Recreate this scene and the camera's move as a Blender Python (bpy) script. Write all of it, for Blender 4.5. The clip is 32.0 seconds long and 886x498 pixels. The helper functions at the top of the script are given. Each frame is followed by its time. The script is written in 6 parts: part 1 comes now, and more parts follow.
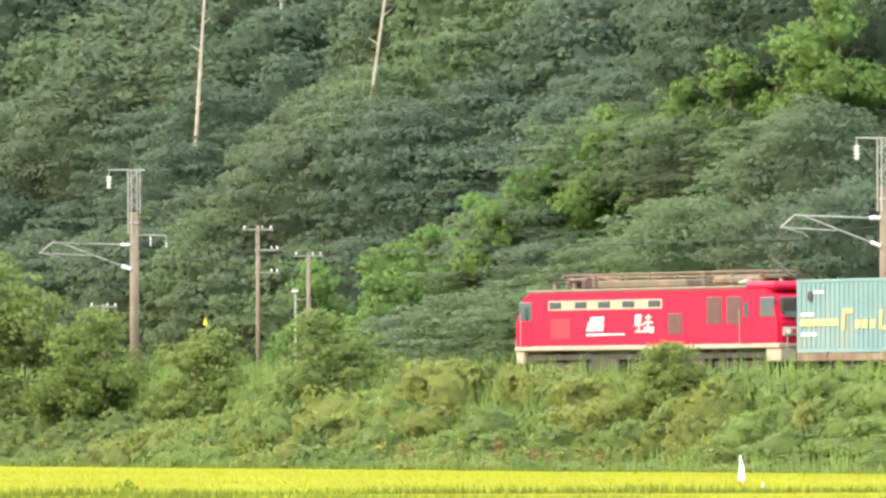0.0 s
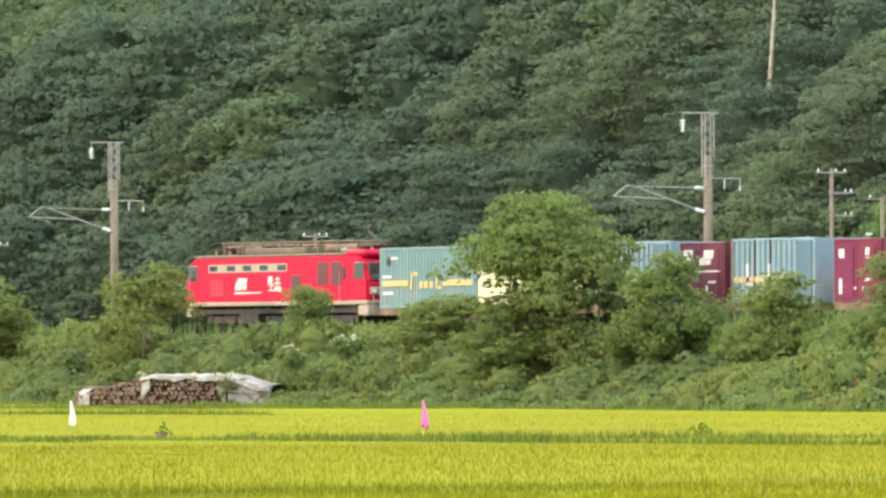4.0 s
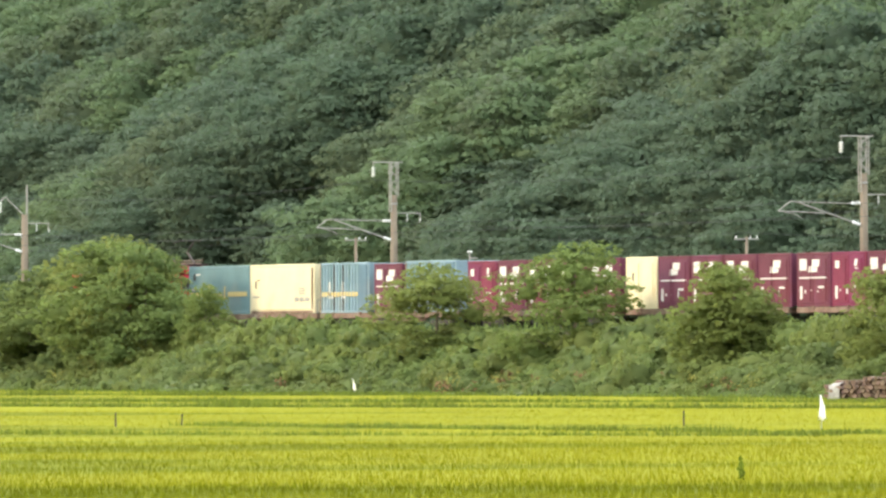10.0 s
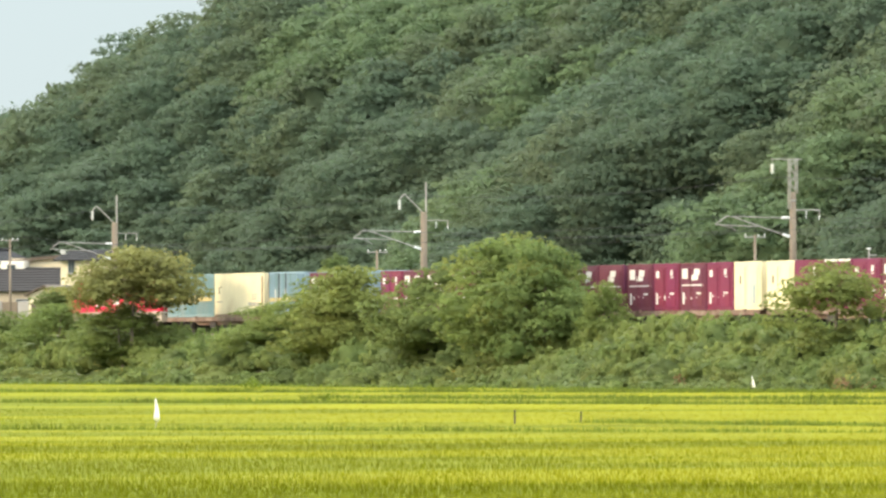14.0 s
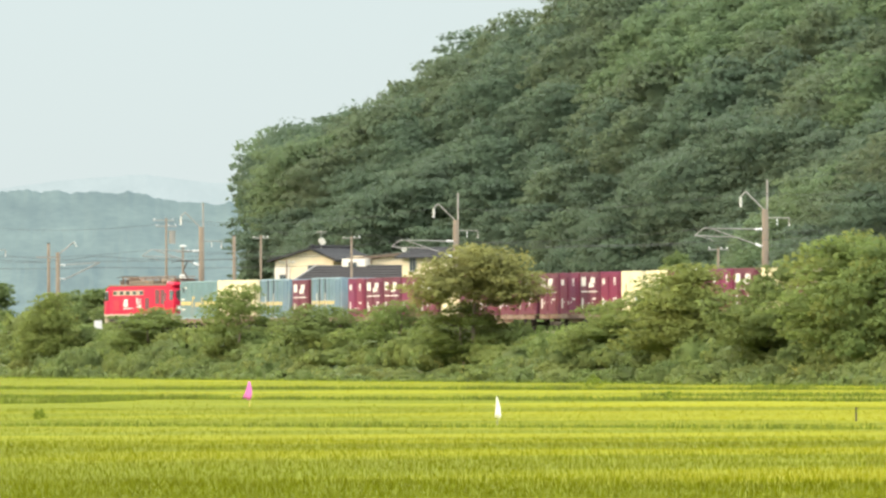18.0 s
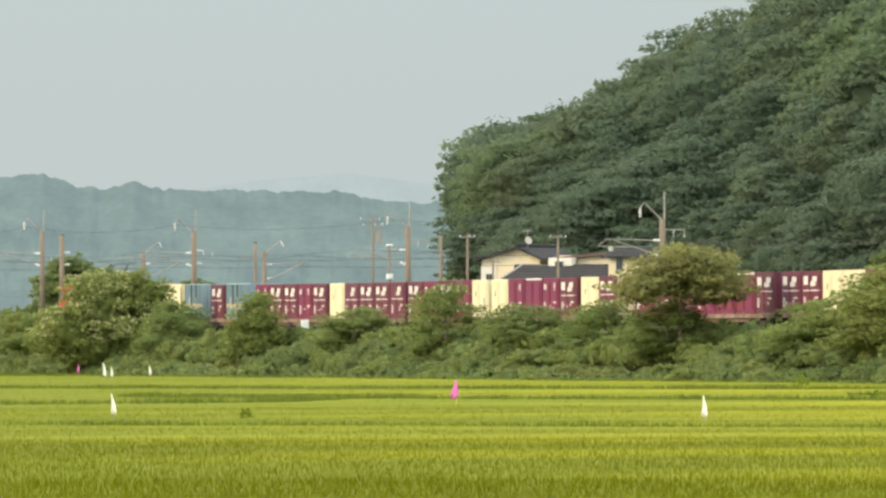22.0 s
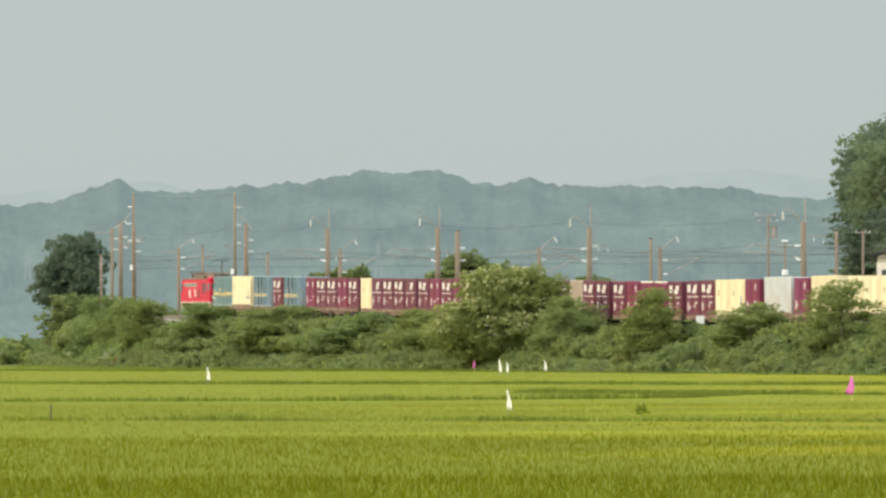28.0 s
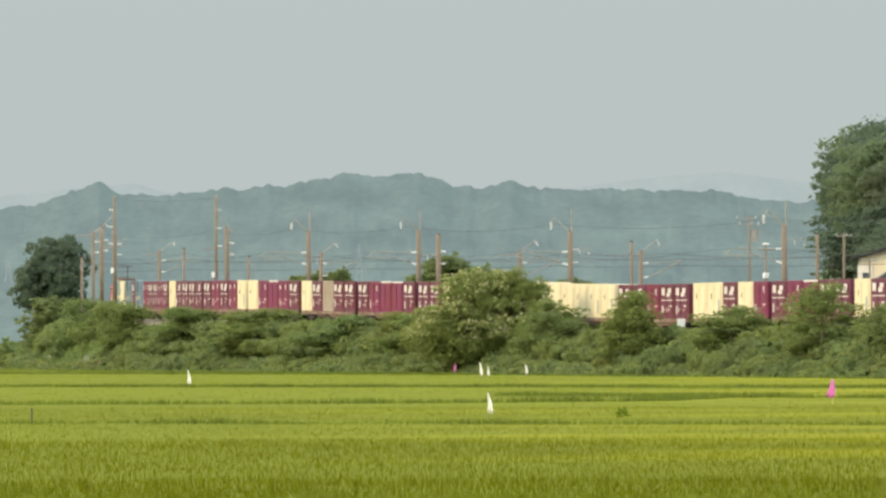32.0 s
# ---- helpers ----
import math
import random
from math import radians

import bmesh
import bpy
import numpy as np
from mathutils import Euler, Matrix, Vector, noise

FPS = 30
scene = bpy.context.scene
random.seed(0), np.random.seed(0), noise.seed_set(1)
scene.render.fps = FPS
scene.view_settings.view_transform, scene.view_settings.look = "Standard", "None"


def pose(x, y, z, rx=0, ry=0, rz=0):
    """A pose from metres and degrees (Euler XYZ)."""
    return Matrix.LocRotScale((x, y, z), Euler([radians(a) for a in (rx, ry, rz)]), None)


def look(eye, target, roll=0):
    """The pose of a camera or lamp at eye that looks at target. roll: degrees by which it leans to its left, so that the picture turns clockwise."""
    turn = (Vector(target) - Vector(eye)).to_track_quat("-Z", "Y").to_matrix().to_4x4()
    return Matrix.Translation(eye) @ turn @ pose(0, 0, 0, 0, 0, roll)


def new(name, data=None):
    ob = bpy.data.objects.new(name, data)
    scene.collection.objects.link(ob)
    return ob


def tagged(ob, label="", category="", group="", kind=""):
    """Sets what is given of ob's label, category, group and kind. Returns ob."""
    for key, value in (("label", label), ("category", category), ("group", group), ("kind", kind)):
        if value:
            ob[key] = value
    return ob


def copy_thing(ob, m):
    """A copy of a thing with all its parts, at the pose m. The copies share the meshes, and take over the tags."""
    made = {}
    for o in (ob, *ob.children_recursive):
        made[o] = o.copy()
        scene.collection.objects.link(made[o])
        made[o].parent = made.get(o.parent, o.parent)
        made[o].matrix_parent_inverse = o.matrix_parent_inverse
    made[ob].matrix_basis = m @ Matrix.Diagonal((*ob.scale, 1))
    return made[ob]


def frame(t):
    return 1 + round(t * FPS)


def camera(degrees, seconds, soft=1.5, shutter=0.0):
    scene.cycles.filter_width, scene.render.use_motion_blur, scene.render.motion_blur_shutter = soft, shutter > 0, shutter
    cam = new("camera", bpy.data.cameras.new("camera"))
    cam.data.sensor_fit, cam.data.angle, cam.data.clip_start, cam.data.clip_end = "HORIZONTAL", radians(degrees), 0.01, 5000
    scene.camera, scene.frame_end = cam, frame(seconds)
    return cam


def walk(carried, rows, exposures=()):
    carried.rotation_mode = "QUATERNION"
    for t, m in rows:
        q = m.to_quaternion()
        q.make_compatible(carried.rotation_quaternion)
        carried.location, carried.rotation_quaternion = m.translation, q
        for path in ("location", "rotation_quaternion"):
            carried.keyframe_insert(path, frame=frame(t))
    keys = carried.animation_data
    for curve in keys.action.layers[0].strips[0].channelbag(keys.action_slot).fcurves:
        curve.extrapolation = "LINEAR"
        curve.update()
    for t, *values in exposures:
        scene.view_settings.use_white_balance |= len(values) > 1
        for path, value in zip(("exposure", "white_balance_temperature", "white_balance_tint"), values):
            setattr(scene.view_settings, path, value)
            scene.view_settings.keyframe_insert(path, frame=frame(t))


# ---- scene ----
# Camera on a tripod at the edge of the rice fields; it pans after the train.
FOV = 5.18
EYE = Vector((0.0, 0.0, 3.1))
cam = camera(FOV, 32.0, soft=2.6)
# seconds, bearing from the railway's direction (-x) towards +y, elevation, both in degrees
VIEW = [
    (0, 28.7837, 0.8921), (0.5, 28.3636, 0.5057), (1, 28.0619, 0.5575), (1.5, 27.5154, 0.5668), (2, 27.0587, 0.5918),
    (2.5, 26.5991, 0.5887), (3, 26.0873, 0.5903), (3.5, 25.7739, 0.5811), (5.5, 24.0590, 0.5662), (6, 23.6578, 0.5636),
    (6.5, 23.3439, 0.5602), (7, 22.8479, 0.5561), (7.5, 22.4410, 0.5573), (8, 22.1844, 0.5536), (8.5, 21.7852, 0.5524),
    (9, 21.3348, 0.5558), (9.5, 21.2386, 0.5525), (10, 21.0416, 0.5544), (10.5, 20.7518, 0.5578), (11, 20.4641, 0.5550),
    (11.5, 20.2308, 0.5559), (12, 19.9778, 0.5514), (12.5, 19.6285, 0.5427), (13, 19.2891, 0.5439), (13.5, 19.1142, 0.5496),
    (14, 18.7075, 0.5462), (14.5, 18.4548, 0.5464), (16.5, 17.5548, 0.5413), (17, 17.1721, 0.5377), (17.5, 16.9190, 0.5388),
    (18, 16.7114, 0.5396), (18.5, 16.4282, 0.5376), (19, 16.1718, 0.5470), (19.5, 15.9474, 0.5414), (20, 15.9178, 0.5422),
    (20.5, 15.8765, 0.5329), (21, 15.6001, 0.5315), (21.5, 15.5305, 0.5343), (22, 15.5034, 0.5396), (22.5, 15.1637, 0.5426),
    (23, 14.9459, 0.5417), (23.5, 14.8902, 0.5308), (24, 14.6756, 0.5230), (24.5, 14.3140, 0.5216), (25, 14.1311, 0.5191),
    (25.5, 13.8661, 0.5207), (26, 13.7947, 0.5210), (26.5, 13.6114, 0.5268), (28.5, 13.1600, 0.5235), (29, 13.2271, 0.5137),
    (29.5, 13.2562, 0.5252), (30, 13.2785, 0.5436), (30.5, 13.2927, 0.5474), (31, 13.3000, 0.5379), (31.5, 13.3020, 0.5374),
    (32, 13.3018, 0.5425),
]


def aim(a, e, roll=-0.23):
    a, e = radians(a), radians(e)
    return look(EYE, EYE + Vector((-math.cos(a) * math.cos(e), math.sin(a) * math.cos(e), math.sin(e))) * 100, roll)


walk(cam, [(t, aim(a, e)) for t, a, e in VIEW],
     exposures=[(0, 1.06, 6450, 10), (1.5, 0.77, 6350, 10), (6, 0.54, 6250, 10), (13, 0.64, 6450, 10), (17, 0.72, 6650, 10), (20, 0.41, 6700, 10), (24, 0.20, 6750, 10), (32, 0.10, 6750, 10)])

# ---- daylight: low warm sun behind the camera, pale hazy sky ----
SUN_AZ, SUN_EL = -1.80, radians(21)      # direction to the sun in the ground plane, from +x towards +y
to_sun = Vector((math.cos(SUN_AZ) * math.cos(SUN_EL), math.sin(SUN_AZ) * math.cos(SUN_EL), math.sin(SUN_EL)))
world = bpy.data.worlds.new("world")
scene.world = world
world.use_nodes = True
wn, wl = world.node_tree.nodes, world.node_tree.links
sky = wn.new("ShaderNodeTexSky")
sky.sky_type, sky.sun_disc = "NISHITA", False
sky.sun_elevation, sky.sun_rotation = SUN_EL, math.pi / 2 - SUN_AZ
sky.air_density, sky.dust_density, sky.ozone_density, sky.altitude = 1.0, 0.6, 1.5, 0
dim = wn.new("ShaderNodeMix")            # the clear sky's colour, brought to the haze's brightness
dim.data_type, dim.blend_type = "RGBA", "MULTIPLY"
dim.inputs["Factor"].default_value = 1.0
dim.inputs["B"].default_value = (0.09, 0.09, 0.09, 1)
wl.new(sky.outputs[0], dim.inputs["A"])
where = wn.new("ShaderNodeTexCoord")
apart = wn.new("ShaderNodeSeparateXYZ")
wl.new(where.outputs["Generated"], apart.inputs[0])
veil = wn.new("ShaderNodeValToRGB")      # haze veil, raised towards the unseen zenith as added fill light
veil.color_ramp.elements[0].position, veil.color_ramp.elements[0].color = 0.06, (0.462, 0.552, 0.590, 1)
veil.color_ramp.elements[1].position, veil.color_ramp.elements[1].color = 0.3, (2.85, 3.0, 3.0, 1)
wl.new(apart.outputs["Z"], veil.inputs[0])
hazy = wn.new("ShaderNodeMix")
hazy.data_type = "RGBA"
hazy.inputs["Factor"].default_value = 0.8
wl.new(dim.outputs["Result"], hazy.inputs["A"])
wl.new(veil.outputs[0], hazy.inputs["B"])
wl.new(hazy.outputs["Result"], wn["Background"].inputs["Color"])
wn["Background"].inputs["Strength"].default_value = 1.0
sun = new("sun", bpy.data.lights.new("sun", "SUN"))
sun.data.energy, sun.data.angle, sun.data.color = 2.42, radians(9.0), (1.0, 0.78, 0.49)
sun.matrix_world = look((0, 0, 60), Vector((0, 0, 60)) - to_sun)

# ---- materials ----
def material(name, color, rough=0.7, metal=0.0, vary=0.12, scale=3.0, fine=40.0, bump=0.0, hue=0.0, stain=None, island=0.0, trans=0.0,
             stretch=(1, 1, 1), spec=0.3):
    """A surface with a coarse and a fine variation of its colour, an optional stain colour, and variation by piece."""
    m = bpy.data.materials.new(name)
    m.use_nodes = True
    n, l = m.node_tree.nodes, m.node_tree.links
    b = n["Principled BSDF"]
    b.inputs["Roughness"].default_value, b.inputs["Metallic"].default_value = rough, metal
    b.inputs["Specular IOR Level"].default_value = spec
    geo = n.new("ShaderNodeTexCoord")
    mp = n.new("ShaderNodeMapping")
    mp.inputs["Scale"].default_value = stretch
    l.new(geo.outputs["Object"], mp.inputs["Vector"])

    def field(s, detail):
        t = n.new("ShaderNodeTexNoise")
        t.inputs["Scale"].default_value, t.inputs["Detail"].default_value = s, detail
        l.new(mp.outputs[0], t.inputs["Vector"])
        return t.outputs["Fac"]

    def spread(fac, lo, hi):
        r = n.new("ShaderNodeMapRange")
        r.inputs["From Min"].default_value, r.inputs["From Max"].default_value = 0.25, 0.75
        r.inputs["To Min"].default_value, r.inputs["To Max"].default_value = lo, hi
        l.new(fac, r.inputs["Value"])
        return r.outputs[0]

    coarse, grain = field(scale, 4), field(fine, 3)
    hsv = n.new("ShaderNodeHueSaturation")
    hsv.inputs["Color"].default_value = (*color, 1)
    mul = n.new("ShaderNodeMath")
    mul.operation = "MULTIPLY"
    l.new(spread(coarse, 1 - vary, 1 + vary), mul.inputs[0])
    l.new(spread(grain, 1 - vary * 0.7, 1 + vary * 0.7), mul.inputs[1])
    value = mul.outputs[0]
    info = n.new("ShaderNodeObjectInfo")
    if island:
        g = n.new("ShaderNodeNewGeometry")
        m2 = n.new("ShaderNodeMath")
        m2.operation = "MULTIPLY"
        r2 = n.new("ShaderNodeMapRange")
        r2.inputs["To Min"].default_value, r2.inputs["To Max"].default_value = 1 - island, 1 + island
        l.new(g.outputs["Random Per Island"], r2.inputs["Value"])
        l.new(value, m2.inputs[0])
        l.new(r2.outputs[0], m2.inputs[1])
        value = m2.outputs[0]
    l.new(value, hsv.inputs["Value"])
    if hue:
        h = n.new("ShaderNodeMapRange")
        h.inputs["To Min"].default_value, h.inputs["To Max"].default_value = 0.5 - hue, 0.5 + hue
        l.new(info.outputs["Random"], h.inputs["Value"])
        l.new(h.outputs[0], hsv.inputs["Hue"])
    out = hsv.outputs[0]
    if stain:
        mix = n.new("ShaderNodeMix")
        mix.data_type = "RGBA"
        st = field(scale * 0.6, 6)
        r = n.new("ShaderNodeMapRange")
        r.inputs["From Min"].default_value, r.inputs["From Max"].default_value = stain[1], stain[1] + 0.14
        r.inputs["To Max"].default_value = stain[2]
        l.new(st, r.inputs["Value"])
        l.new(r.outputs[0], mix.inputs["Factor"])
        l.new(out, mix.inputs["A"])
        mix.inputs["B"].default_value = (*stain[0], 1)
        out = mix.outputs["Result"]
    l.new(out, b.inputs["Base Color"])
    if bump:
        bp = n.new("ShaderNodeBump")
        bp.inputs["Strength"].default_value, bp.inputs["Distance"].default_value = bump, 0.03
        l.new(grain, bp.inputs["Height"])
        l.new(bp.outputs[0], b.inputs["Normal"])
    if trans:
        t = n.new("ShaderNodeBsdfTranslucent")
        l.new(out, t.inputs["Color"])
        mx = n.new("ShaderNodeMixShader")
        mx.inputs["Fac"].default_value = trans
        l.new(b.outputs[0], mx.inputs[1])
        l.new(t.outputs[0], mx.inputs[2])
        l.new(mx.outputs[0], n["Material Output"].inputs["Surface"])
    return m


def leaf(name, color, hue=0.008, vary=0.14, island=0.12):
    return material(name, color, 0.6, 0, vary, 0.5, 6, hue=hue, island=island, trans=0.55, spec=0.1)


# Blue is raised in these leaf colours to imitate haze over the hill.
M_FOREST = [leaf("leaf_deep", (0.090, 0.126, 0.078)), leaf("leaf_olive", (0.106, 0.138, 0.077)),
            leaf("leaf_fresh", (0.118, 0.164, 0.080)), leaf("leaf_blue", (0.086, 0.122, 0.074))]
M_BUSH = [leaf("bush_fresh", (0.150, 0.194, 0.060)), leaf("bush_yellow", (0.168, 0.200, 0.058)), leaf("bush_mid", (0.138, 0.178, 0.060))]
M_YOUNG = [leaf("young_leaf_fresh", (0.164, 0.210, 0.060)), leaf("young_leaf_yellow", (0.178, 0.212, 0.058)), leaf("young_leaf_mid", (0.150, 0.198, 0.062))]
M_TURNING = leaf("turning_leaf", (0.200, 0.210, 0.070))
M_VINE = leaf("vine_leaf", (0.138, 0.225, 0.064))
M_BARK = material("bark", (0.16, 0.13, 0.10), 0.9, 0, 0.3, 2, 20, 0.5)
M_DEADWOOD = material("dead_wood", (0.36, 0.31, 0.25), 0.85, 0, 0.2, 2, 20, 0.4)


def rice(name, ripe, green, island):
    """Rice that is riper, and yellower, towards the east, in streaks and patches."""
    m = material(name, ripe, 0.9, 0, 0.08, 0.05, 1.0, island=island, trans=0.4 if island else 0.0, stretch=(0.35, 1.6, 1), spec=0.03)
    n, l = m.node_tree.nodes, m.node_tree.links
    p = n["Principled BSDF"]
    link = p.inputs["Base Color"].links[0]
    src = link.from_socket
    tc = n.new("ShaderNodeTexCoord")
    sep = n.new("ShaderNodeSeparateXYZ")
    l.new(tc.outputs["Object"], sep.inputs[0])
    tex = n.new("ShaderNodeTexNoise")
    tex.inputs["Scale"].default_value, tex.inputs["Detail"].default_value = 0.035, 4
    l.new(tc.outputs["Object"], tex.inputs["Vector"])
    add = n.new("ShaderNodeMath")
    add.operation = "MULTIPLY_ADD"
    add.inputs[1].default_value = 60.0
    l.new(tex.outputs["Fac"], add.inputs[0])
    slant = n.new("ShaderNodeMath")
    slant.operation = "MULTIPLY_ADD"
    slant.inputs[1].default_value = 0.27
    l.new(sep.outputs["X"], slant.inputs[0])
    l.new(sep.outputs["Y"], slant.inputs[2])
    plot = n.new("ShaderNodeMapRange")       # the plots nearest the road are greener
    plot.interpolation_type = "SMOOTHSTEP"
    plot.inputs["From Min"].default_value, plot.inputs["From Max"].default_value = 40.0, 58.0
    plot.inputs["To Min"].default_value, plot.inputs["To Max"].default_value = -16.0, 5.0
    l.new(sep.outputs["Y"], plot.inputs["Value"])
    patch = n.new("ShaderNodeTexNoise")      # smaller patches of later, greener plants
    patch.inputs["Scale"].default_value, patch.inputs["Detail"].default_value = 1.0, 3
    rows = n.new("ShaderNodeMapping")       # the rows are planted across the railway
    rows.inputs["Scale"].default_value = (0.075, 0.028, 1.0)
    l.new(tc.outputs["Object"], rows.inputs["Vector"])
    l.new(rows.outputs[0], patch.inputs["Vector"])
    green_patch = n.new("ShaderNodeMapRange")
    green_patch.inputs["From Min"].default_value, green_patch.inputs["From Max"].default_value = 0.40, 0.60
    green_patch.inputs["To Min"].default_value, green_patch.inputs["To Max"].default_value = -38.0, 8.0
    l.new(patch.outputs["Fac"], green_patch.inputs["Value"])
    local = n.new("ShaderNodeMath")
    l.new(slant.outputs[0], local.inputs[0])
    l.new(green_patch.outputs[0], local.inputs[1])
    both = n.new("ShaderNodeMath")
    l.new(local.outputs[0], both.inputs[0])
    l.new(plot.outputs[0], both.inputs[1])
    l.new(both.outputs[0], add.inputs[2])
    r = n.new("ShaderNodeMapRange")
    r.inputs["From Min"].default_value, r.inputs["From Max"].default_value = 17.0, 51.0
    r.inputs["To Min"].default_value, r.inputs["To Max"].default_value = 0.78, 0.0
    l.new(add.outputs[0], r.inputs["Value"])
    mix = n.new("ShaderNodeMix")
    mix.data_type, mix.blend_type = "RGBA", "MULTIPLY"
    mix.inputs["B"].default_value = (*[g / c for g, c in zip(green, ripe)], 1)
    l.new(src, mix.inputs["A"])
    l.new(r.outputs[0], mix.inputs["Factor"])
    for k in list(src.links):
        if k.to_node != mix:
            l.new(mix.outputs["Result"], k.to_socket)
    return m


M_RICE = rice("rice_canopy", (0.180, 0.184, 0.006), (0.090, 0.112, 0.005), 0.0)
M_RICE_BLADE = rice("rice_blade", (0.192, 0.195, 0.006), (0.094, 0.115, 0.005), 0.20)
M_SOIL = material("soil", (0.09, 0.10, 0.045), 0.95, 0, 0.3, 0.4, 6, 0.6, stain=((0.065, 0.105, 0.03), 0.42, 0.9))
M_FLOOR = material("forest_floor", (0.070, 0.110, 0.040), 0.95, 0, 0.3, 0.3, 4, 0.5)
M_BALLAST = material("ballast", (0.22, 0.19, 0.16), 0.95, 0, 0.3, 2, 14, 0.8)
M_STEEL = material("rail_steel", (0.25, 0.20, 0.17), 0.45, 0.8, 0.2, 3, 30)
M_CONCRETE = material("pole_concrete", (0.165, 0.130, 0.094), 0.85, 0, 0.15, 1.5, 25, 0.2, stain=((0.22, 0.18, 0.14), 0.5, 0.6))
M_GALV = material("galvanized_steel", (0.29, 0.275, 0.25), 0.65, 0.2, 0.12, 2, 30)
M_WIRE = material("wire", (0.045, 0.048, 0.048), 0.7, 0.0, 0.1, spec=0.1)
M_SCREEN = material("cab_glass", (0.075, 0.085, 0.088), 0.15, 0, 0.1, spec=0.4)
M_HATCH = material("hatch_red", (0.42, 0.035, 0.05), 0.6, 0, 0.1, spec=0.15)
M_INSULATOR = material("roof_insulator_brown", (0.26, 0.19, 0.15), 0.4, 0, 0.1)
M_PORCELAIN = material("porcelain", (0.70, 0.70, 0.68), 0.3, 0, 0.05, spec=0.5)
M_RED = material("loco_red", (0.46, 0.008, 0.038), 0.5, 0, 0.10, 0.8, 12, stain=((0.45, 0.015, 0.05), 0.60, 0.5), spec=0.15)
M_CREAM = material("cream_paint", (0.33, 0.27, 0.20), 0.55, 0, 0.10, 1, 14, stain=((0.45, 0.38, 0.30), 0.55, 0.5))
M_DARK = material("underframe_dark", (0.045, 0.038, 0.034), 0.75, 0.1, 0.3, 2, 14, stain=((0.085, 0.058, 0.045), 0.55, 0.5))
M_ROOF = material("loco_roof", (0.125, 0.095, 0.070), 0.85, 0.0, 0.2, 1.5, 12, stain=((0.19, 0.12, 0.075), 0.52, 0.7))
M_GLASS = material("window_glass", (0.03, 0.045, 0.05), 0.08, 0, 0.05, spec=0.8)
M_LOUVRE = material("louvre_dark", (0.115, 0.055, 0.055), 0.6, 0.2, 0.2)
M_MAROON = [material("maroon_paint", (0.118, 0.034, 0.052), 0.5, 0, 0.18, 0.7, 10, hue=0.015, stain=((0.13, 0.03, 0.035), 0.56, 0.6), spec=0.12),
            material("magenta_paint", (0.152, 0.028, 0.060), 0.5, 0, 0.16, 0.7, 10, hue=0.015, stain=((0.20, 0.03, 0.05), 0.58, 0.5), spec=0.12)]
M_TEAL = material("teal_paint", (0.140, 0.225, 0.235), 0.5, 0, 0.12, 0.7, 10, stain=((0.22, 0.24, 0.21), 0.55, 0.6))
M_BLUE = material("light_blue_paint", (0.185, 0.265, 0.305), 0.5, 0, 0.14, 0.7, 10, stain=((0.30, 0.33, 0.33), 0.55, 0.6))
M_SLATE = material("slate_blue_paint", (0.085, 0.140, 0.185), 0.5, 0, 0.14, 0.7, 10, stain=((0.14, 0.17, 0.19), 0.55, 0.5))
M_WHITE = material("container_white", (0.62, 0.54, 0.345), 0.5, 0, 0.09, 0.7, 10, stain=((0.46, 0.33, 0.18), 0.62, 0.6))
M_SILVER = material("container_silver", (0.55, 0.56, 0.55), 0.4, 0.3, 0.1, 0.7, 10, stain=((0.45, 0.33, 0.22), 0.55, 0.5))
M_MARK = material("white_marking", (0.58, 0.55, 0.50), 0.5, 0, 0.06)
M_YELLOW = material("yellow_band", (0.46, 0.36, 0.15), 0.5, 0, 0.10)
M_WAGON = material("wagon_rust", (0.16, 0.10, 0.07), 0.8, 0.1, 0.3, 1.5, 14, stain=((0.27, 0.20, 0.15), 0.5, 0.7))
M_LAMP = material("lamp_glass", (0.75, 0.74, 0.70), 0.2, 0, 0.05)
M_TAIL = material("red_lens", (0.70, 0.02, 0.02), 0.2, 0, 0.05)
M_LEVEE = material("levee_grass", (0.122, 0.162, 0.014), 0.9, 0, 0.2, 0.3, 4, island=0.25, trans=0.4)
M_REED = material("tall_grass", (0.13, 0.19, 0.035), 0.7, 0, 0.25, 0.3, 4, island=0.35, trans=0.25)
M_LOG = material("firewood_bark", (0.13, 0.085, 0.06), 0.9, 0, 0.3, 3, 20, hue=0.02)
M_LOG_END = material("firewood_end", (0.17, 0.115, 0.085), 0.85, 0, 0.35, 4, 30, hue=0.02)
M_TARP = material("grey_white_tarpaulin", (0.27, 0.255, 0.235), 0.8, 0, 0.3, 2, 9, stain=((0.15, 0.12, 0.10), 0.46, 0.85))
M_CLOTH = material("white_cloth", (0.85, 0.84, 0.80), 0.8, 0, 0.06, 4, 30, trans=0.3)
M_PINK = material("pink_cloth", (0.64, 0.18, 0.47), 0.8, 0, 0.08, 4, 30, trans=0.3)
M_BAMBOO = material("bamboo", (0.55, 0.42, 0.16), 0.7, 0, 0.15, 4, 30)
M_PLASTER = material("cream_plaster", (0.62, 0.53, 0.36), 0.8, 0, 0.08, 1, 12, stain=((0.52, 0.42, 0.28), 0.58, 0.5))
M_WALLW = material("white_siding", (0.62, 0.58, 0.50), 0.7, 0, 0.08, 1, 12)
M_TILE = material("roof_tiles_grey", (0.034, 0.034, 0.036), 0.85, 0, 0.2, 1.2, 10, stain=((0.06, 0.055, 0.05), 0.55, 0.5), spec=0.1)
M_SHEET = material("roof_sheet_grey", (0.036, 0.034, 0.034), 0.9, 0.0, 0.15, 0.8, 8, spec=0.1)
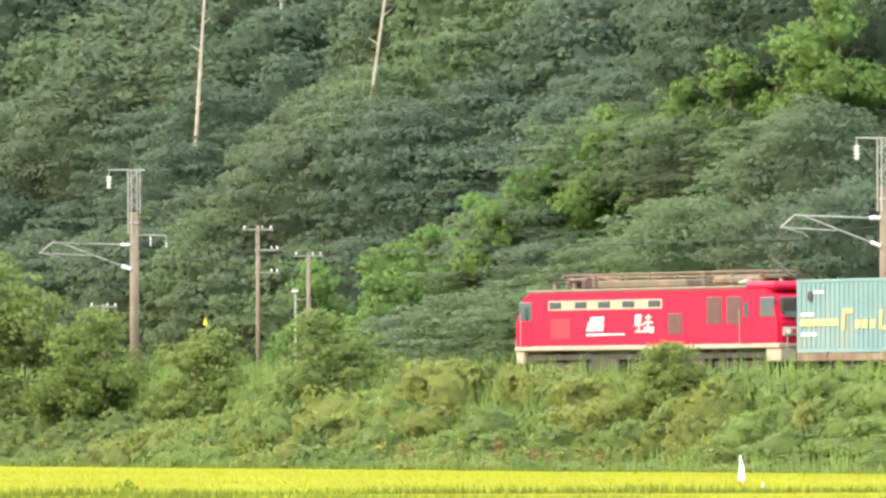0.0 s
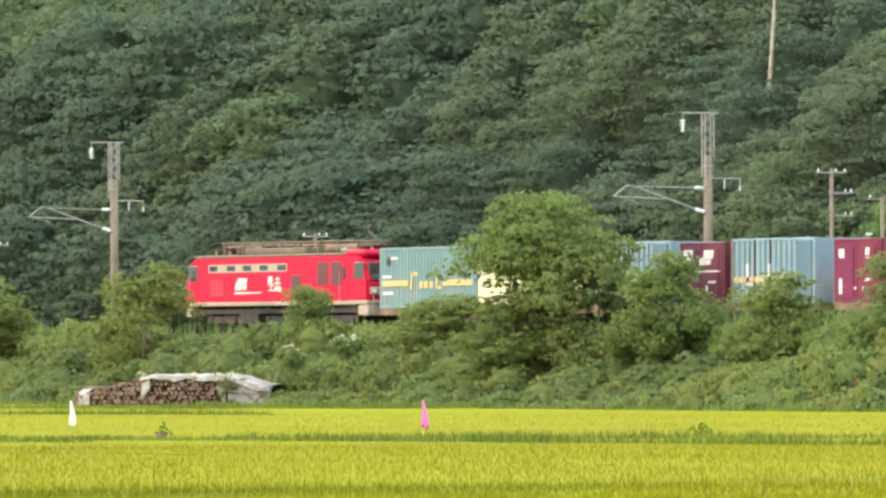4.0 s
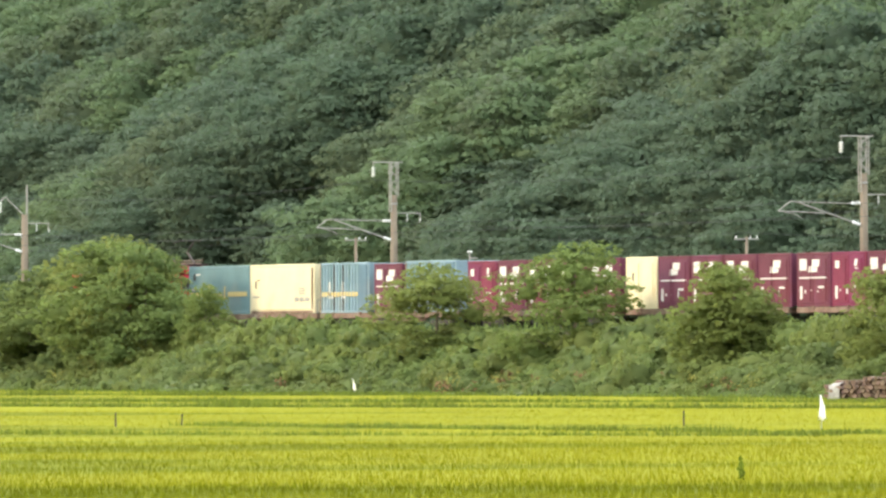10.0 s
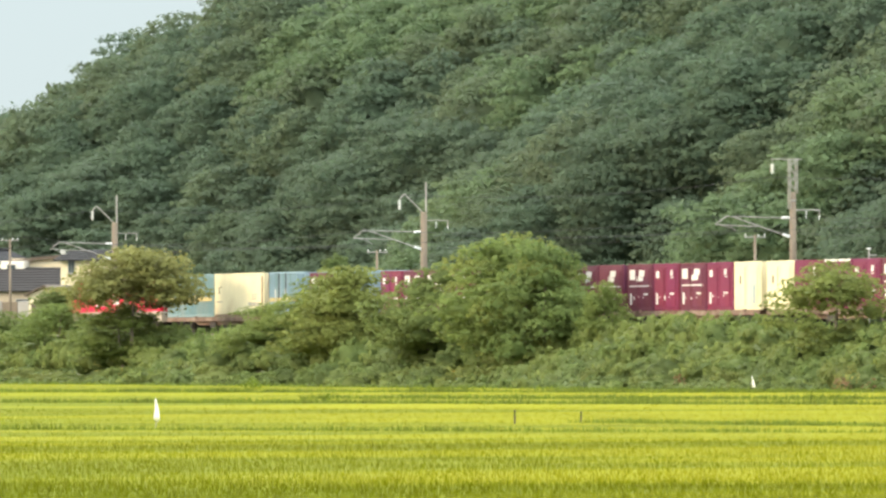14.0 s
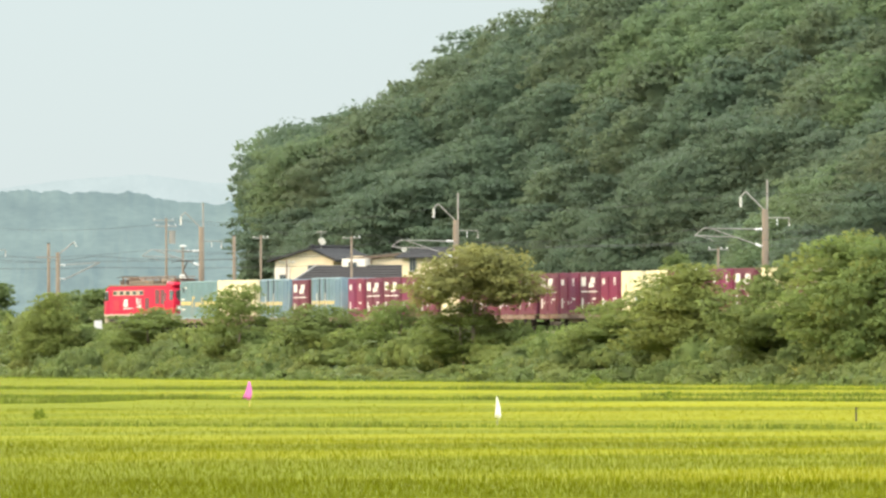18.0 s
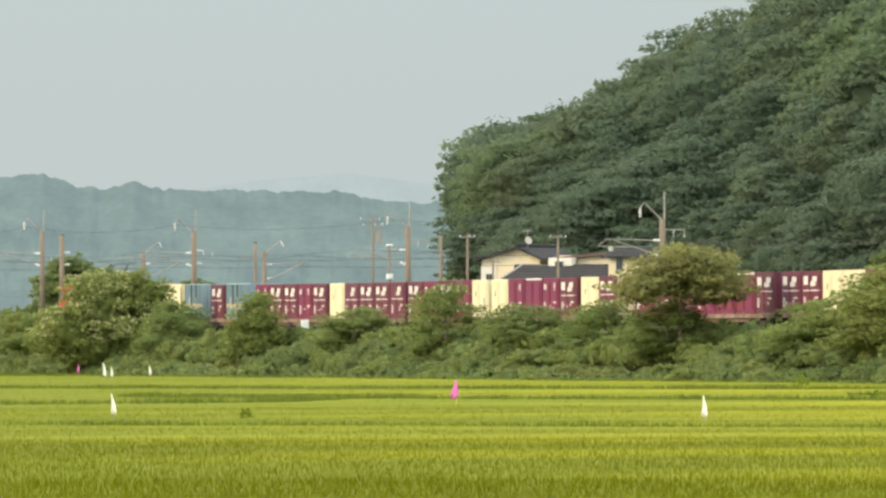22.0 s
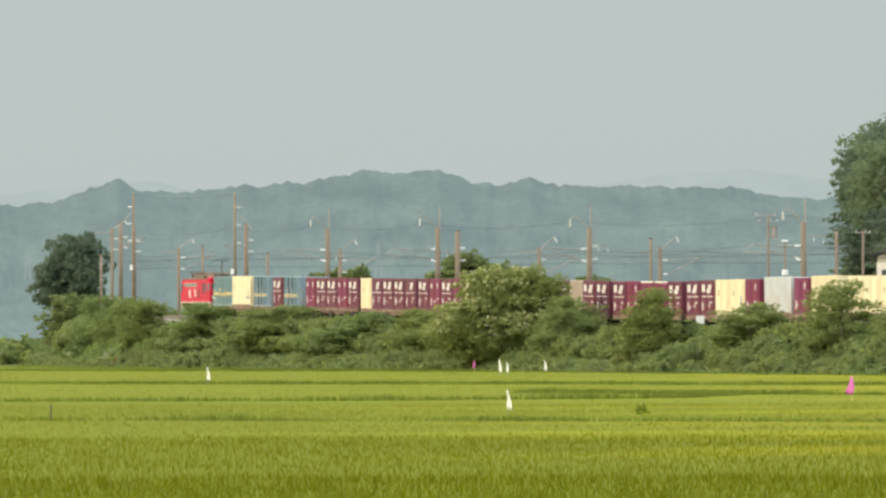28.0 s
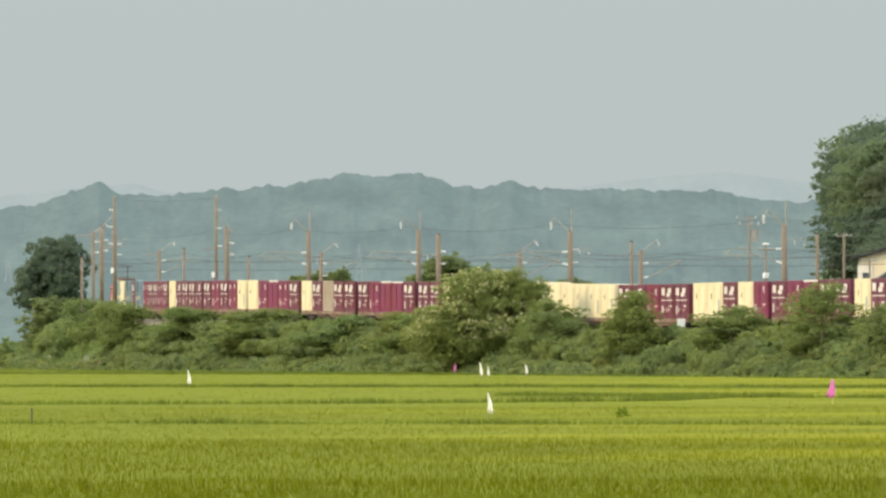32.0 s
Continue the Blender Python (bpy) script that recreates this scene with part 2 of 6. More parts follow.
M_DIMWALL = material("weathered_beige_wall", (0.36, 0.30, 0.22), 0.85, 0, 0.12, 1, 10, stain=((0.26, 0.22, 0.17), 0.5, 0.6))
M_TIMBER = material("dark_timber", (0.10, 0.075, 0.055), 0.7, 0, 0.2, 3, 25)
M_SIGN = material("sign_yellow", (0.85, 0.60, 0.04), 0.5, 0, 0.05)
M_GREEN = material("green_sheet", (0.10, 0.33, 0.14), 0.6, 0, 0.1)

# ---- small builders ----
rng = np.random.default_rng(7)


def link_mesh(name, verts, faces, mat, smooth=False, normals=None):
    me = bpy.data.meshes.new(name)
    me.from_pydata(verts, [], faces)
    for one in (mat if isinstance(mat, (list, tuple)) else [mat]):
        me.materials.append(one)
    if smooth:
        me.polygons.foreach_set("use_smooth", [True] * len(me.polygons))
    me.update()
    if normals is not None:
        me.polygons.foreach_set("use_smooth", [True] * len(me.polygons))
        me.normals_split_custom_set_from_vertices(normals)
    return me


def part(name, bm, mat, parent, label="", smooth=False):
    me = bpy.data.meshes.new(name)
    bm.to_mesh(me)
    bm.free()
    me.materials.append(mat)
    if smooth:
        me.polygons.foreach_set("use_smooth", [True] * len(me.polygons))
    ob = new(name, me)
    ob.parent = parent
    if label:
        tagged(ob, label)
    return ob


def box(bm, x0, x1, y0, y1, z0, z1, bevel=0.0):
    r = bmesh.ops.create_cube(bm, size=1.0, matrix=Matrix.Translation(((x0 + x1) / 2, (y0 + y1) / 2, (z0 + z1) / 2))
                              @ Matrix.Diagonal((x1 - x0, y1 - y0, z1 - z0, 1)))
    if bevel:
        es = list({e for v in r["verts"] for e in v.link_edges})
        bmesh.ops.bevel(bm, geom=es, offset=bevel, segments=1, affect="EDGES")
    return bm


def boxed(*a, **k):
    return box(bmesh.new(), *a, **k)


def rod(bm, a, b, r, r2=None, seg=8):
    a, b = Vector(a), Vector(b)
    d = b - a
    m = Matrix.Translation((a + b) / 2) @ d.to_track_quat("Z", "Y").to_matrix().to_4x4()
    bmesh.ops.create_cone(bm, cap_ends=True, segments=seg, radius1=r, radius2=r if r2 is None else r2, depth=d.length, matrix=m)
    return bm


def rodded(a, b, r, r2=None, seg=8):
    return rod(bmesh.new(), a, b, r, r2, seg)


def empty(name, label, category, group="", kind="", at=None):
    ob = new(name)
    ob.empty_display_size = 0.3
    if at is not None:
        ob.matrix_world = at
    return tagged(ob, label, category, group, kind)


# ---- the plan: s runs along the railway (world x = -s), y away from the camera ----
TRACK_Y, RAIL_Z = 179.2, 3.8
CURVE_S, CURVE_R = 818.0, 670.0


def along(u, dy=0.0):
    """Place and turn (radians) on the railway at running length u, dy metres beyond its middle."""
    if u <= CURVE_S:
        return -u, TRACK_Y + dy, 0.0
    th = (u - CURVE_S) / CURVE_R
    return -(CURVE_S + (CURVE_R - dy) * math.sin(th)), TRACK_Y + CURVE_R - (CURVE_R - dy) * math.cos(th), th


def ease(a, b, v):
    k = min(1.0, max(0.0, (v - a) / (b - a)))
    return k * k * (3 - 2 * k)


def knots(table, s):
    for (s0, v0), (s1, v1) in zip(table, table[1:]):
        if s <= s1:
            return v0 + (v1 - v0) * max(0.0, s - s0) / (s1 - s0)
    return table[-1][1]


# the rail's height, climbing towards the bridge beyond the curve
GRADE = [(0, 3.8), (690, 3.7), (740, 4.2), (830, 5.0), (930, 5.5), (1100, 5.8)]
# how far behind the railway the wooded hill begins, and how high its crest stands, along s
FOOT = [(200, 190), (330, 190), (352, 193), (378, 217), (430, 214), (505, 203), (535, 209), (565, 209), (590, 203), (612, 206), (650, 221), (690, 222), (740, 214), (800, 214), (860, 220)]
CREST = [(200, 44), (700, 46), (722, 50), (742, 47.5), (765, 43), (790, 35), (815, 24), (838, 13), (862, 9), (885, 5), (900, 0)]


def rail_z(u):
    return knots(GRADE, u)


def hill(s, y):
    foot = knots(FOOT, s)
    w = noise.noise((s * 0.02, y * 0.02, 0.3)) * 3 + noise.noise((s * 0.05, y * 0.05, 7.3)) * 1.2
    rise = max(0.0, y - foot) * 0.95
    top = knots(CREST, s)
    z = top * (1 - math.exp(-rise / max(top, 0.1))) if top > 0.01 else 0.0
    side = ease(15.15, 15.65, math.degrees(math.atan2(y, max(s, 1.0))))   # the spur ends here, falling to the plain
    return (z + w * ease(0, 12, rise) * min(1, top / 8)) * side


def bank(s, y):
    """The railway's embankment and the land beyond it."""
    x, mid, th = along(s)
    d = abs(y - mid)
    top = rail_z(s) - 0.55
    if y < mid:
        return top * (1 - ease(3.2, 11.5, d))
    return 1.6 + (top - 1.6) * (1 - ease(9.0, 14.0, d))


def ground_z(s, y):
    if y < 163:
        return 0.0
    return bank(s, y) + hill(s, y)


def make_ground():
    ss = np.concatenate([np.arange(-1400, 200, 200), np.arange(200, 1200, 8), np.arange(1200, 4900, 300)])
    ys = np.concatenate([np.arange(-1200, 160, 80), np.arange(160, 200, 1.5), np.arange(200, 300, 4), np.arange(300, 4900, 300)])
    vs = [(-s, y, ground_z(float(s), float(y)) if y < 320 else 1.6) for s in ss for y in ys]
    k = len(ys)
    fs = [(i * k + j, i * k + j + 1, (i + 1) * k + j + 1, (i + 1) * k + j) for i in range(len(ss) - 1) for j in range(k - 1)]
    me = link_mesh("ground", vs, fs, [M_SOIL, M_FLOOR], True)
    me.polygons.foreach_set("material_index", [1 if 204 < vs[f[0]][1] < 320 and vs[f[0]][2] > 3 else 0 for f in fs])
    ob = new("ground", me)
    return tagged(ob, "weedy earth of the plain, embankment and hill foot", "ground", kind="structure")


make_ground()

# ---- foliage ----
def leaf_cloud(lobes, per_area, size, up=0.14, seed=0, loose=1.2, lumpy=0.9, whole=0.0, mid=0.0, ruffle=0.14, bodies=None, lay=0.0):
    """Leaf sprays (single ragged triangles) over ellipsoid lobes (x, y, z, rx, ry, rz), with inner lumps that close the gaps in the first lobes (bodies, or all); arrays of corners, faces and normals."""
    r = np.random.default_rng(seed)
    V, F, N = [], [], []
    base = 0
    for at_lobe, (lx, ly, lz, rx, ry, rz) in enumerate(lobes):
        area = 4 * math.pi * ((rx * ry + rx * rz + ry * rz) / 3)
        k = max(8, int(area * per_area * (1.8 if bodies == 1 and at_lobe == 0 else 1.0)))
        d = r.normal(size=(k, 3))
        d[:, 2] = np.where(d[:, 2] < -0.2, d[:, 2] * 0.4, d[:, 2])
        d /= np.linalg.norm(d, axis=1)[:, None]
        shell = r.uniform(0.82, loose, k)[:, None]
        c = np.array((lx, ly, lz)) + d * np.array((rx, ry, rz)) * shell
        nrm = d * (0.9 - 0.6 * lay) + r.normal(size=(k, 3)) * 0.4
        nrm[:, 2] += up + 0.8 * lay
        nrm /= np.linalg.norm(nrm, axis=1)[:, None]
        t1 = np.cross(nrm, r.normal(size=(k, 3)))
        t1 /= np.linalg.norm(t1, axis=1)[:, None]
        t2 = np.cross(nrm, t1)
        sz = size * r.uniform(0.6, 1.4, k)[:, None]
        V.append(np.stack([c - t1 * sz, c + t1 * sz * 0.8 - t2 * sz * 0.5, c + t2 * sz * 0.9], 1).reshape(-1, 3))
        body = c - np.array((0, 0, mid))
        body /= np.linalg.norm(body, axis=1)[:, None] + 1e-6
        soft = d * (1 - whole) + body * whole + r.normal(size=(k, 3)) * ruffle
        soft[:, 2] += up
        soft /= np.linalg.norm(soft, axis=1)[:, None]
        N.append(np.repeat(soft, 3, 0))
        F += [(base + 3 * i, base + 3 * i + 1, base + 3 * i + 2) for i in range(k)]
        base += 3 * k
        if bodies is not None and at_lobe >= bodies:
            continue
        rings, seg = (3, 6) if bodies is None else (7, 14)
        lump = []
        for i in range(rings):
            ph = math.pi * (i + 0.6) / (rings + 0.2)
            for j in range(seg):
                th = 2 * math.pi * (j + 0.5 * i) / seg
                lump.append((math.sin(ph) * math.cos(th), math.sin(ph) * math.sin(th), math.cos(ph)))
        lump = np.array(lump)
        at = np.array((lx, ly, lz)) + lump * np.array((rx, ry, rz)) * r.uniform(lumpy - 0.1, lumpy + 0.1, len(lump))[:, None]
        body = at - np.array((0, 0, mid))
        N.append(lump * (1 - whole) + body / (np.linalg.norm(body, axis=1)[:, None] + 1e-6) * whole + np.array((0, 0, up * 0.6)))
        V.append(at)
        for i in range(rings - 1):
            for j in range(seg):
                F.append((base + i * seg + j, base + (i + 1) * seg + j, base + (i + 1) * seg + (j + 1) % seg, base + i * seg + (j + 1) % seg))
        F.append(tuple(base + j for j in range(seg)))
        base += rings * seg
    return np.concatenate(V), F, np.concatenate(N)


def leafy(name, cloud, mat):
    return new(name, link_mesh(name, cloud[0].tolist(), cloud[1], mat, True, cloud[2].tolist()))


class Heap:
    """Many plants that nobody could count, gathered into one mesh."""

    def __init__(self):
        self.v, self.f, self.d, self.n = [], [], [], 0

    def add(self, cloud, m):
        v, f, d = cloud
        a = np.array(m)
        self.v.append(v @ a[:3, :3].T + a[:3, 3])
        q = d @ np.linalg.inv(a[:3, :3])
        self.d.append(q / np.linalg.norm(q, axis=1)[:, None])
        k = self.n
        self.f += [tuple(i + k for i in face) for face in f]
        self.n += len(v)

    def make(self, name, mat, label, category):
        if self.n:
            ob = leafy(name, (np.concatenate(self.v), self.f, np.concatenate(self.d)), mat)
            tagged(ob, label, category, kind="stuff")


def canopy_lobes(r, height, radius, pads, flat):
    """A broad crown: one body under many flat sprays that lie on it like shingles, a little lopsided."""
    out = [(0, 0, height * 0.47, radius * 0.82, radius * 0.82, height * 0.45)]
    odd = r.uniform(0, 50)
    for i in range(pads):
        u = 1 - 1.4 * (i + 0.5) / pads
        a = i * 2.399 + r.uniform(-0.35, 0.35)
        ring = math.sqrt(1 - u * u)
        lop = (1 + 0.3 * noise.noise((math.cos(a) * 1.2, math.sin(a) * 1.2, odd + u))) * r.uniform(0.82, 0.98)
        s = radius * r.uniform(0.15, 0.32)
        out.append((ring * math.cos(a) * radius * lop, ring * math.sin(a) * radius * lop, height * (0.47 + 0.48 * u * lop),
                    s * r.uniform(1.0, 1.5), s * r.uniform(1.0, 1.5), s * flat * r.uniform(0.7, 1.3)))
    return out


def clump_lobes(r, height, radius, clumps, skirt=3, spread=0.6, low=0.28):
    """A loose, cloud-like crown: clumps at the ends of the limbs, each a body under flat sprays, over a low skirt. Lobes, and how many of them are bodies."""
    bodies, sprays = [], []
    for i in range(clumps + skirt):
        a = i * 2.399 + r.uniform(-0.5, 0.5)
        if i < clumps:
            k = (i + 0.5) / clumps
            d = radius * spread * math.sqrt(r.uniform(0.15, 1.0)) * (1.15 - 0.7 * k)
            c = radius * r.uniform(0.36, 0.56) * (1.15 - 0.4 * k)
            z = min(height * (low + (0.92 - low) * k) + r.uniform(-0.06, 0.06) * height, height - c * 0.75)
        else:
            d, c, z = radius * r.uniform(0.3, 0.85), radius * r.uniform(0.42, 0.62), height * r.uniform(0.12, 0.36)
        x, y = d * math.cos(a), d * math.sin(a)
        bodies.append((x, y, z, c * 0.74, c * 0.74, c * 0.66))
        for j in range(13):
            u = 1 - 1.35 * (j + 0.5) / 13
            b, ring = j * 2.399 + r.uniform(-0.4, 0.4), math.sqrt(1 - u * u)
            q, out = c * r.uniform(0.2, 0.38), c * r.uniform(0.85, 1.15)
            sprays.append((x + ring * math.cos(b) * out, y + ring * math.sin(b) * out, z + u * out * 0.85, q * r.uniform(1.0, 1.5), q * r.uniform(1.0, 1.5), q * r.uniform(0.4, 0.8)))
    return bodies + sprays, len(bodies)


def trunk_bm(r, height, base, lean=0.05, limbs=5, reach=1.5):
    bm = bmesh.new()
    p = Vector((0, 0, -0.6))
    steps = 5
    for i in range(steps):
        q = p + Vector((r.uniform(-lean, lean) * height / steps * 2, r.uniform(-lean, lean) * height / steps * 2, (height + 0.6) / steps))
        k0, k1 = 1 - i / steps * 0.75, 1 - (i + 1) / steps * 0.75
        rod(bm, p, q, base * k0, base * k1, 7)
        if i >= 1:
            for _ in range(max(1, limbs // (steps - 1))):
                a = r.uniform(0, 6.28)
                rod(bm, p, p + Vector((math.cos(a) * reach, math.sin(a) * reach, reach * r.uniform(0.4, 0.9))), base * k0 * 0.4, base * 0.08, 5)
        p = q
    return bm


def tree_kind(name, seed, height, radius, count, mat, per_area, size, label="", category="tree", group="", trunk=1.0, form="canopy", flat=0.4, skirt=3, spread=0.6, loose=1.2, low=0.28, lumpy=0.9):
    """A trunk with limbs under a crown that is a canopy (one broad body) or in clumps (loose, cloud-like)."""
    r = np.random.default_rng(seed)
    t = empty(name, label, category, group)
    if form == "canopy":
        lobes, n = canopy_lobes(r, height, radius, count, flat), 1
    else:
        lobes, n = clump_lobes(r, height, radius, count, skirt, spread, low)
    cloud = leaf_cloud(lobes, per_area, size, seed=seed, bodies=n, loose=loose, whole=0.68 if form == "canopy" else 0.45, mid=height * 0.4, ruffle=0.14 if form == "canopy" else 0.26, lay=0.7 if form == "canopy" else 0.3, lumpy=0.8 if form == "canopy" else lumpy)
    part("trunk", trunk_bm(r, height * 0.8, (0.05 + height * 0.016) * trunk, 0.05, 6, radius * 0.6), M_BARK, t)
    c = leafy("crown", cloud, mat)
    c.parent = t
    return t


def spot(s, y, sc=1.0, turn=0.0, tall=1.0):
    return pose(-s, y, ground_z(s, y), 0, 0, turn) @ Matrix.Diagonal((sc, sc, sc * tall, 1))


used = set()


def place(kind, m):
    """The first of a kind is moved to its place, the next are copies of it."""
    if kind not in used:
        used.add(kind)
        kind.matrix_basis = m
        return kind
    keep = kind.matrix_basis.copy()
    kind.matrix_basis = Matrix()
    ob = copy_thing(kind, m)
    kind.matrix_basis = keep
    ob.matrix_basis = m
    return ob


# -- the wooded hill --
HILL_LABELS = ["dark green broadleaf tree on the wooded slope", "olive green layered tree on the wooded slope",
               "fresh green tree on the wooded slope", "bluish green tree on the shaded slope"]
forest, thin = [], []
for i in range(8):
    hgt, rad, flat = 8.6 + 0.7 * (i % 3), 3.2 + 0.35 * (i % 4), 0.26 + 0.07 * (i % 3)
    for near in (True, False):
        forest.append(tree_kind("tree", 20 + i, hgt, rad, 48, M_FOREST[i % 4], 17 if near else 9.5, 0.145 if near else 0.20, HILL_LABELS[i % 4], group="trees of the wooded hill", flat=flat))
    lobes = canopy_lobes(np.random.default_rng(40 + i), hgt, rad, 44, flat)
    thin.append([leaf_cloud(lobes, dens, size, seed=40 + i, whole=0.55, mid=hgt * 0.4, bodies=1, lay=0.7, lumpy=0.8) for dens, size in ((9.0, 0.185), (6.0, 0.235))])
rt = random.Random(3)
heaps = [Heap() for _ in range(4)]
things = 0
s = 285.0
while s < 905:
    foot = knots(FOOT, s)
    y = foot + rt.uniform(-1, 1)
    row = 0
    while y < foot + (30 if s < 480 else 38 if s < 660 else 37 if s < 745 else 34):
        ss = s + rt.uniform(-2.0, 2.0)
        bearing = math.degrees(math.atan2(y, ss))
        if 15.74 + 0.05 * math.sin(y) < bearing < 31.5 and knots(CREST, ss) > 1:
            stand = noise.noise((ss * 0.035, y * 0.06, 11.0)) + rt.uniform(-0.22, 0.22)      # kinds stand in patches
            i = (3 if stand < -0.2 else 0 if stand < 0.05 else 1 if stand < 0.28 else 2) + rt.choice((0, 4))
            if 295 < ss < 352 and rt.random() < 0.5 or 352 <= ss < 372 and row < 2:
                i = rt.choice((2, 6))
            big = 0.98 + 0.3 * noise.noise((ss * 0.06, y * 0.08, 23.0)) + rt.uniform(-0.08, 0.08)
            m = spot(ss, y, big, rt.uniform(0, 360), rt.uniform(0.92, 1.08) * (0.55 if 331 < ss < 366 and row < 3 else 1.0))
            if row < 3 and things < 298:
                place(forest[2 * i + (0 if ss < 450 else 1)], m)
                things += 1
            else:
                heaps[i % 4].add(thin[i][0 if ss < 420 else 1], m)
        y += rt.uniform(3.8, 5.0)
        row += 1
    s += 5.0 if s < 560 else 5.8
for i, h in enumerate(heaps):
    h.make("woods", M_FOREST[i], HILL_LABELS[i].replace("tree", "tree crowns"), "woods")

# dead bare stems above the crowns
for s0, y0, z0, z1, lean in ((414.3, 222.8, 12, 24.2, 0.30), (428.0, 221.0, 12, 24.4, 0.14), (440.5, 232.9, 14, 26.2, -0.05), (495, 225, 11, 19.6, 0.02), (470, 222, 10, 15.5, 0.25)):
    d = empty("dead_tree", "bare bleached dead tree stem in the woods", "dead tree", "dead trees", at=pose(-s0, y0, z0))
    bm = rodded((0, 0, 0), (lean * (z1 - z0), 0, z1 - z0), 0.13, 0.05, 7)
    part("trunk", bm, M_DEADWOOD, d)
    for k in range(5):
        h = (z1 - z0) * (0.45 + 0.11 * k)
        a = k * 2.2
        part("branch", rodded((lean * h, 0, h), (lean * h + 0.7 * math.cos(a), 0.5 * math.sin(a), h + 0.35), 0.04, 0.012, 5), M_DEADWOOD, d)

# vine-grown trees on the spur
vine = tree_kind("vine_grown_tree", 181, 7.0, 2.4, 6, M_VINE, 20, 0.14, "bright green tree overgrown with vines on the spur", group="vine-grown trees on the spur", form="clumps", skirt=2)
for s0, y0, ztop, rad in ((361.5, 196, 10.0, 2.0), (359, 197, 10.6, 2.0), (355.6, 197, 11.9, 2.0), (352.0, 198, 13.0, 2.2), (348.5, 199, 13.6, 2.2), (344.5, 200, 14.5, 2.3), (357.5, 194, 8.6, 2.2),
                           (364.5, 194, 9.3, 1.7), (346.5, 198, 15.3, 1.8), (341.5, 199, 16.2, 2.0), (338.2, 199, 17.4, 1.9), (335.0, 200, 18.4, 1.9), (331.5, 200, 19.4, 2.0), (350.3, 195, 11.4, 1.7)):
    z = ztop - 6.0
    place(vine, pose(-s0, y0, z, 0, 0, s0 * 40) @ Matrix.Diagonal((rad / 2.4, rad / 2.4, 6.0 / 7.0, 1)))

# -- trees and tall shrubs before the train: s, height of the top, radius --
FRONT = [(362.0, 5.3, 1.9), (366.0, 5.0, 1.6), (347.2, 7.7, 1.8), (340.4, 6.7, 1.8), (333.0, 5.9, 1.7), (322.8, 6.5, 2.0), (295.8, 5.1, 1.4), (391.3, 6.7, 1.9), (376.5, 5.8, 1.2),
         (431.3, 7.8, 2.8), (409.0, 6.7, 2.2), (495.1, 8.6, 3.4), (484.0, 6.2, 1.2), (447.9, 6.9, 2.7),
         (522.5, 7.3, 3.0), (530.5, 6.7, 2.6), (500.1, 8.8, 2.9), (489.5, 8.5, 2.3), (617.9, 6.8, 2.2), (703.1, 8.4, 1.9), (540.0, 5.2, 2.4), (508.0, 7.4, 2.6), (491.0, 8.1, 2.2),
         (876.1, 7.1, 2.6), (793.5, 6.0, 3.6), (757.5, 5.3, 2.8), (600.0, 5.4, 2.4), (585.0, 5.6, 2.2), (640.0, 5.4, 2.6), (690.0, 5.2, 2.2), (745.0, 5.4, 2.0),
         (825.0, 6.3, 2.6), (850.0, 6.6, 2.4), (890.0, 7.4, 2.2), (722.0, 6.5, 3.2), (694.0, 6.1, 2.3), (731.0, 5.6, 2.6)]
FRONT_LABELS = ["fresh green leafy young tree on the embankment", "yellow-green young tree on the embankment", "mid green bushy tree on the embankment"]
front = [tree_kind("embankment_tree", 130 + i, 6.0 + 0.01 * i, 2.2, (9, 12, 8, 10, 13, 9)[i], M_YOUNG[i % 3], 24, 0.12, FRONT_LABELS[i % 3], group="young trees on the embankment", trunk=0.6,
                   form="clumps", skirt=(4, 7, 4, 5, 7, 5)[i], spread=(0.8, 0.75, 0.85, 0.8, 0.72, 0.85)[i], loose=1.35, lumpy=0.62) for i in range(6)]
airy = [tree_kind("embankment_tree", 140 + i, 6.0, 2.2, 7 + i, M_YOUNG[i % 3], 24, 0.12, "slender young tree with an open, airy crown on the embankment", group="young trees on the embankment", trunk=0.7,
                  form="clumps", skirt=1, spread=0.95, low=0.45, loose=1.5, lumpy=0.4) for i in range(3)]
AIRY = {500.1, 491.0, 530.5, 391.3, 347.2, 431.3, 617.9, 447.9, 600.0, 703.1, 585.0}
for i, (s0, ztop, rad) in enumerate(FRONT):
    x, y, th = along(s0 * 173.0 / 172.0, 173.0 - TRACK_Y + 0.8 * math.sin(i * 1.7))
    z = bank(s0, 172.0)
    kind = airy[i % 3] if s0 in AIRY else front[(i * 5 + i // 4) % 6]
    place(kind, pose(x, y, z, 0, 0, i * 77) @ Matrix.Diagonal((rad / 1.9, rad / 1.9, (ztop - z) / 6.0, 1)))

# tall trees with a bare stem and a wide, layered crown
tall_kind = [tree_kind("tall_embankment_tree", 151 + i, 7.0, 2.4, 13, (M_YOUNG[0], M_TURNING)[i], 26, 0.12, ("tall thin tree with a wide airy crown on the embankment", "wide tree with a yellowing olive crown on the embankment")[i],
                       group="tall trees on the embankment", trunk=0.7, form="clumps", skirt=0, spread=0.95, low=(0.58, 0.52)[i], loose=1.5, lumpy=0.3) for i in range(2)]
for i, (s0, ztop, rad) in enumerate(((353.0, 9.1, 2.7), (566.0, 9.0, 3.7))):
    z = bank(s0, 172.0)
    place(tall_kind[i], pose(-s0, 172.0, z, 0, 0, 40 + 90 * i) @ Matrix.Diagonal((rad / 2.4, rad / 2.4, (ztop - z) / 7.0, 1)))
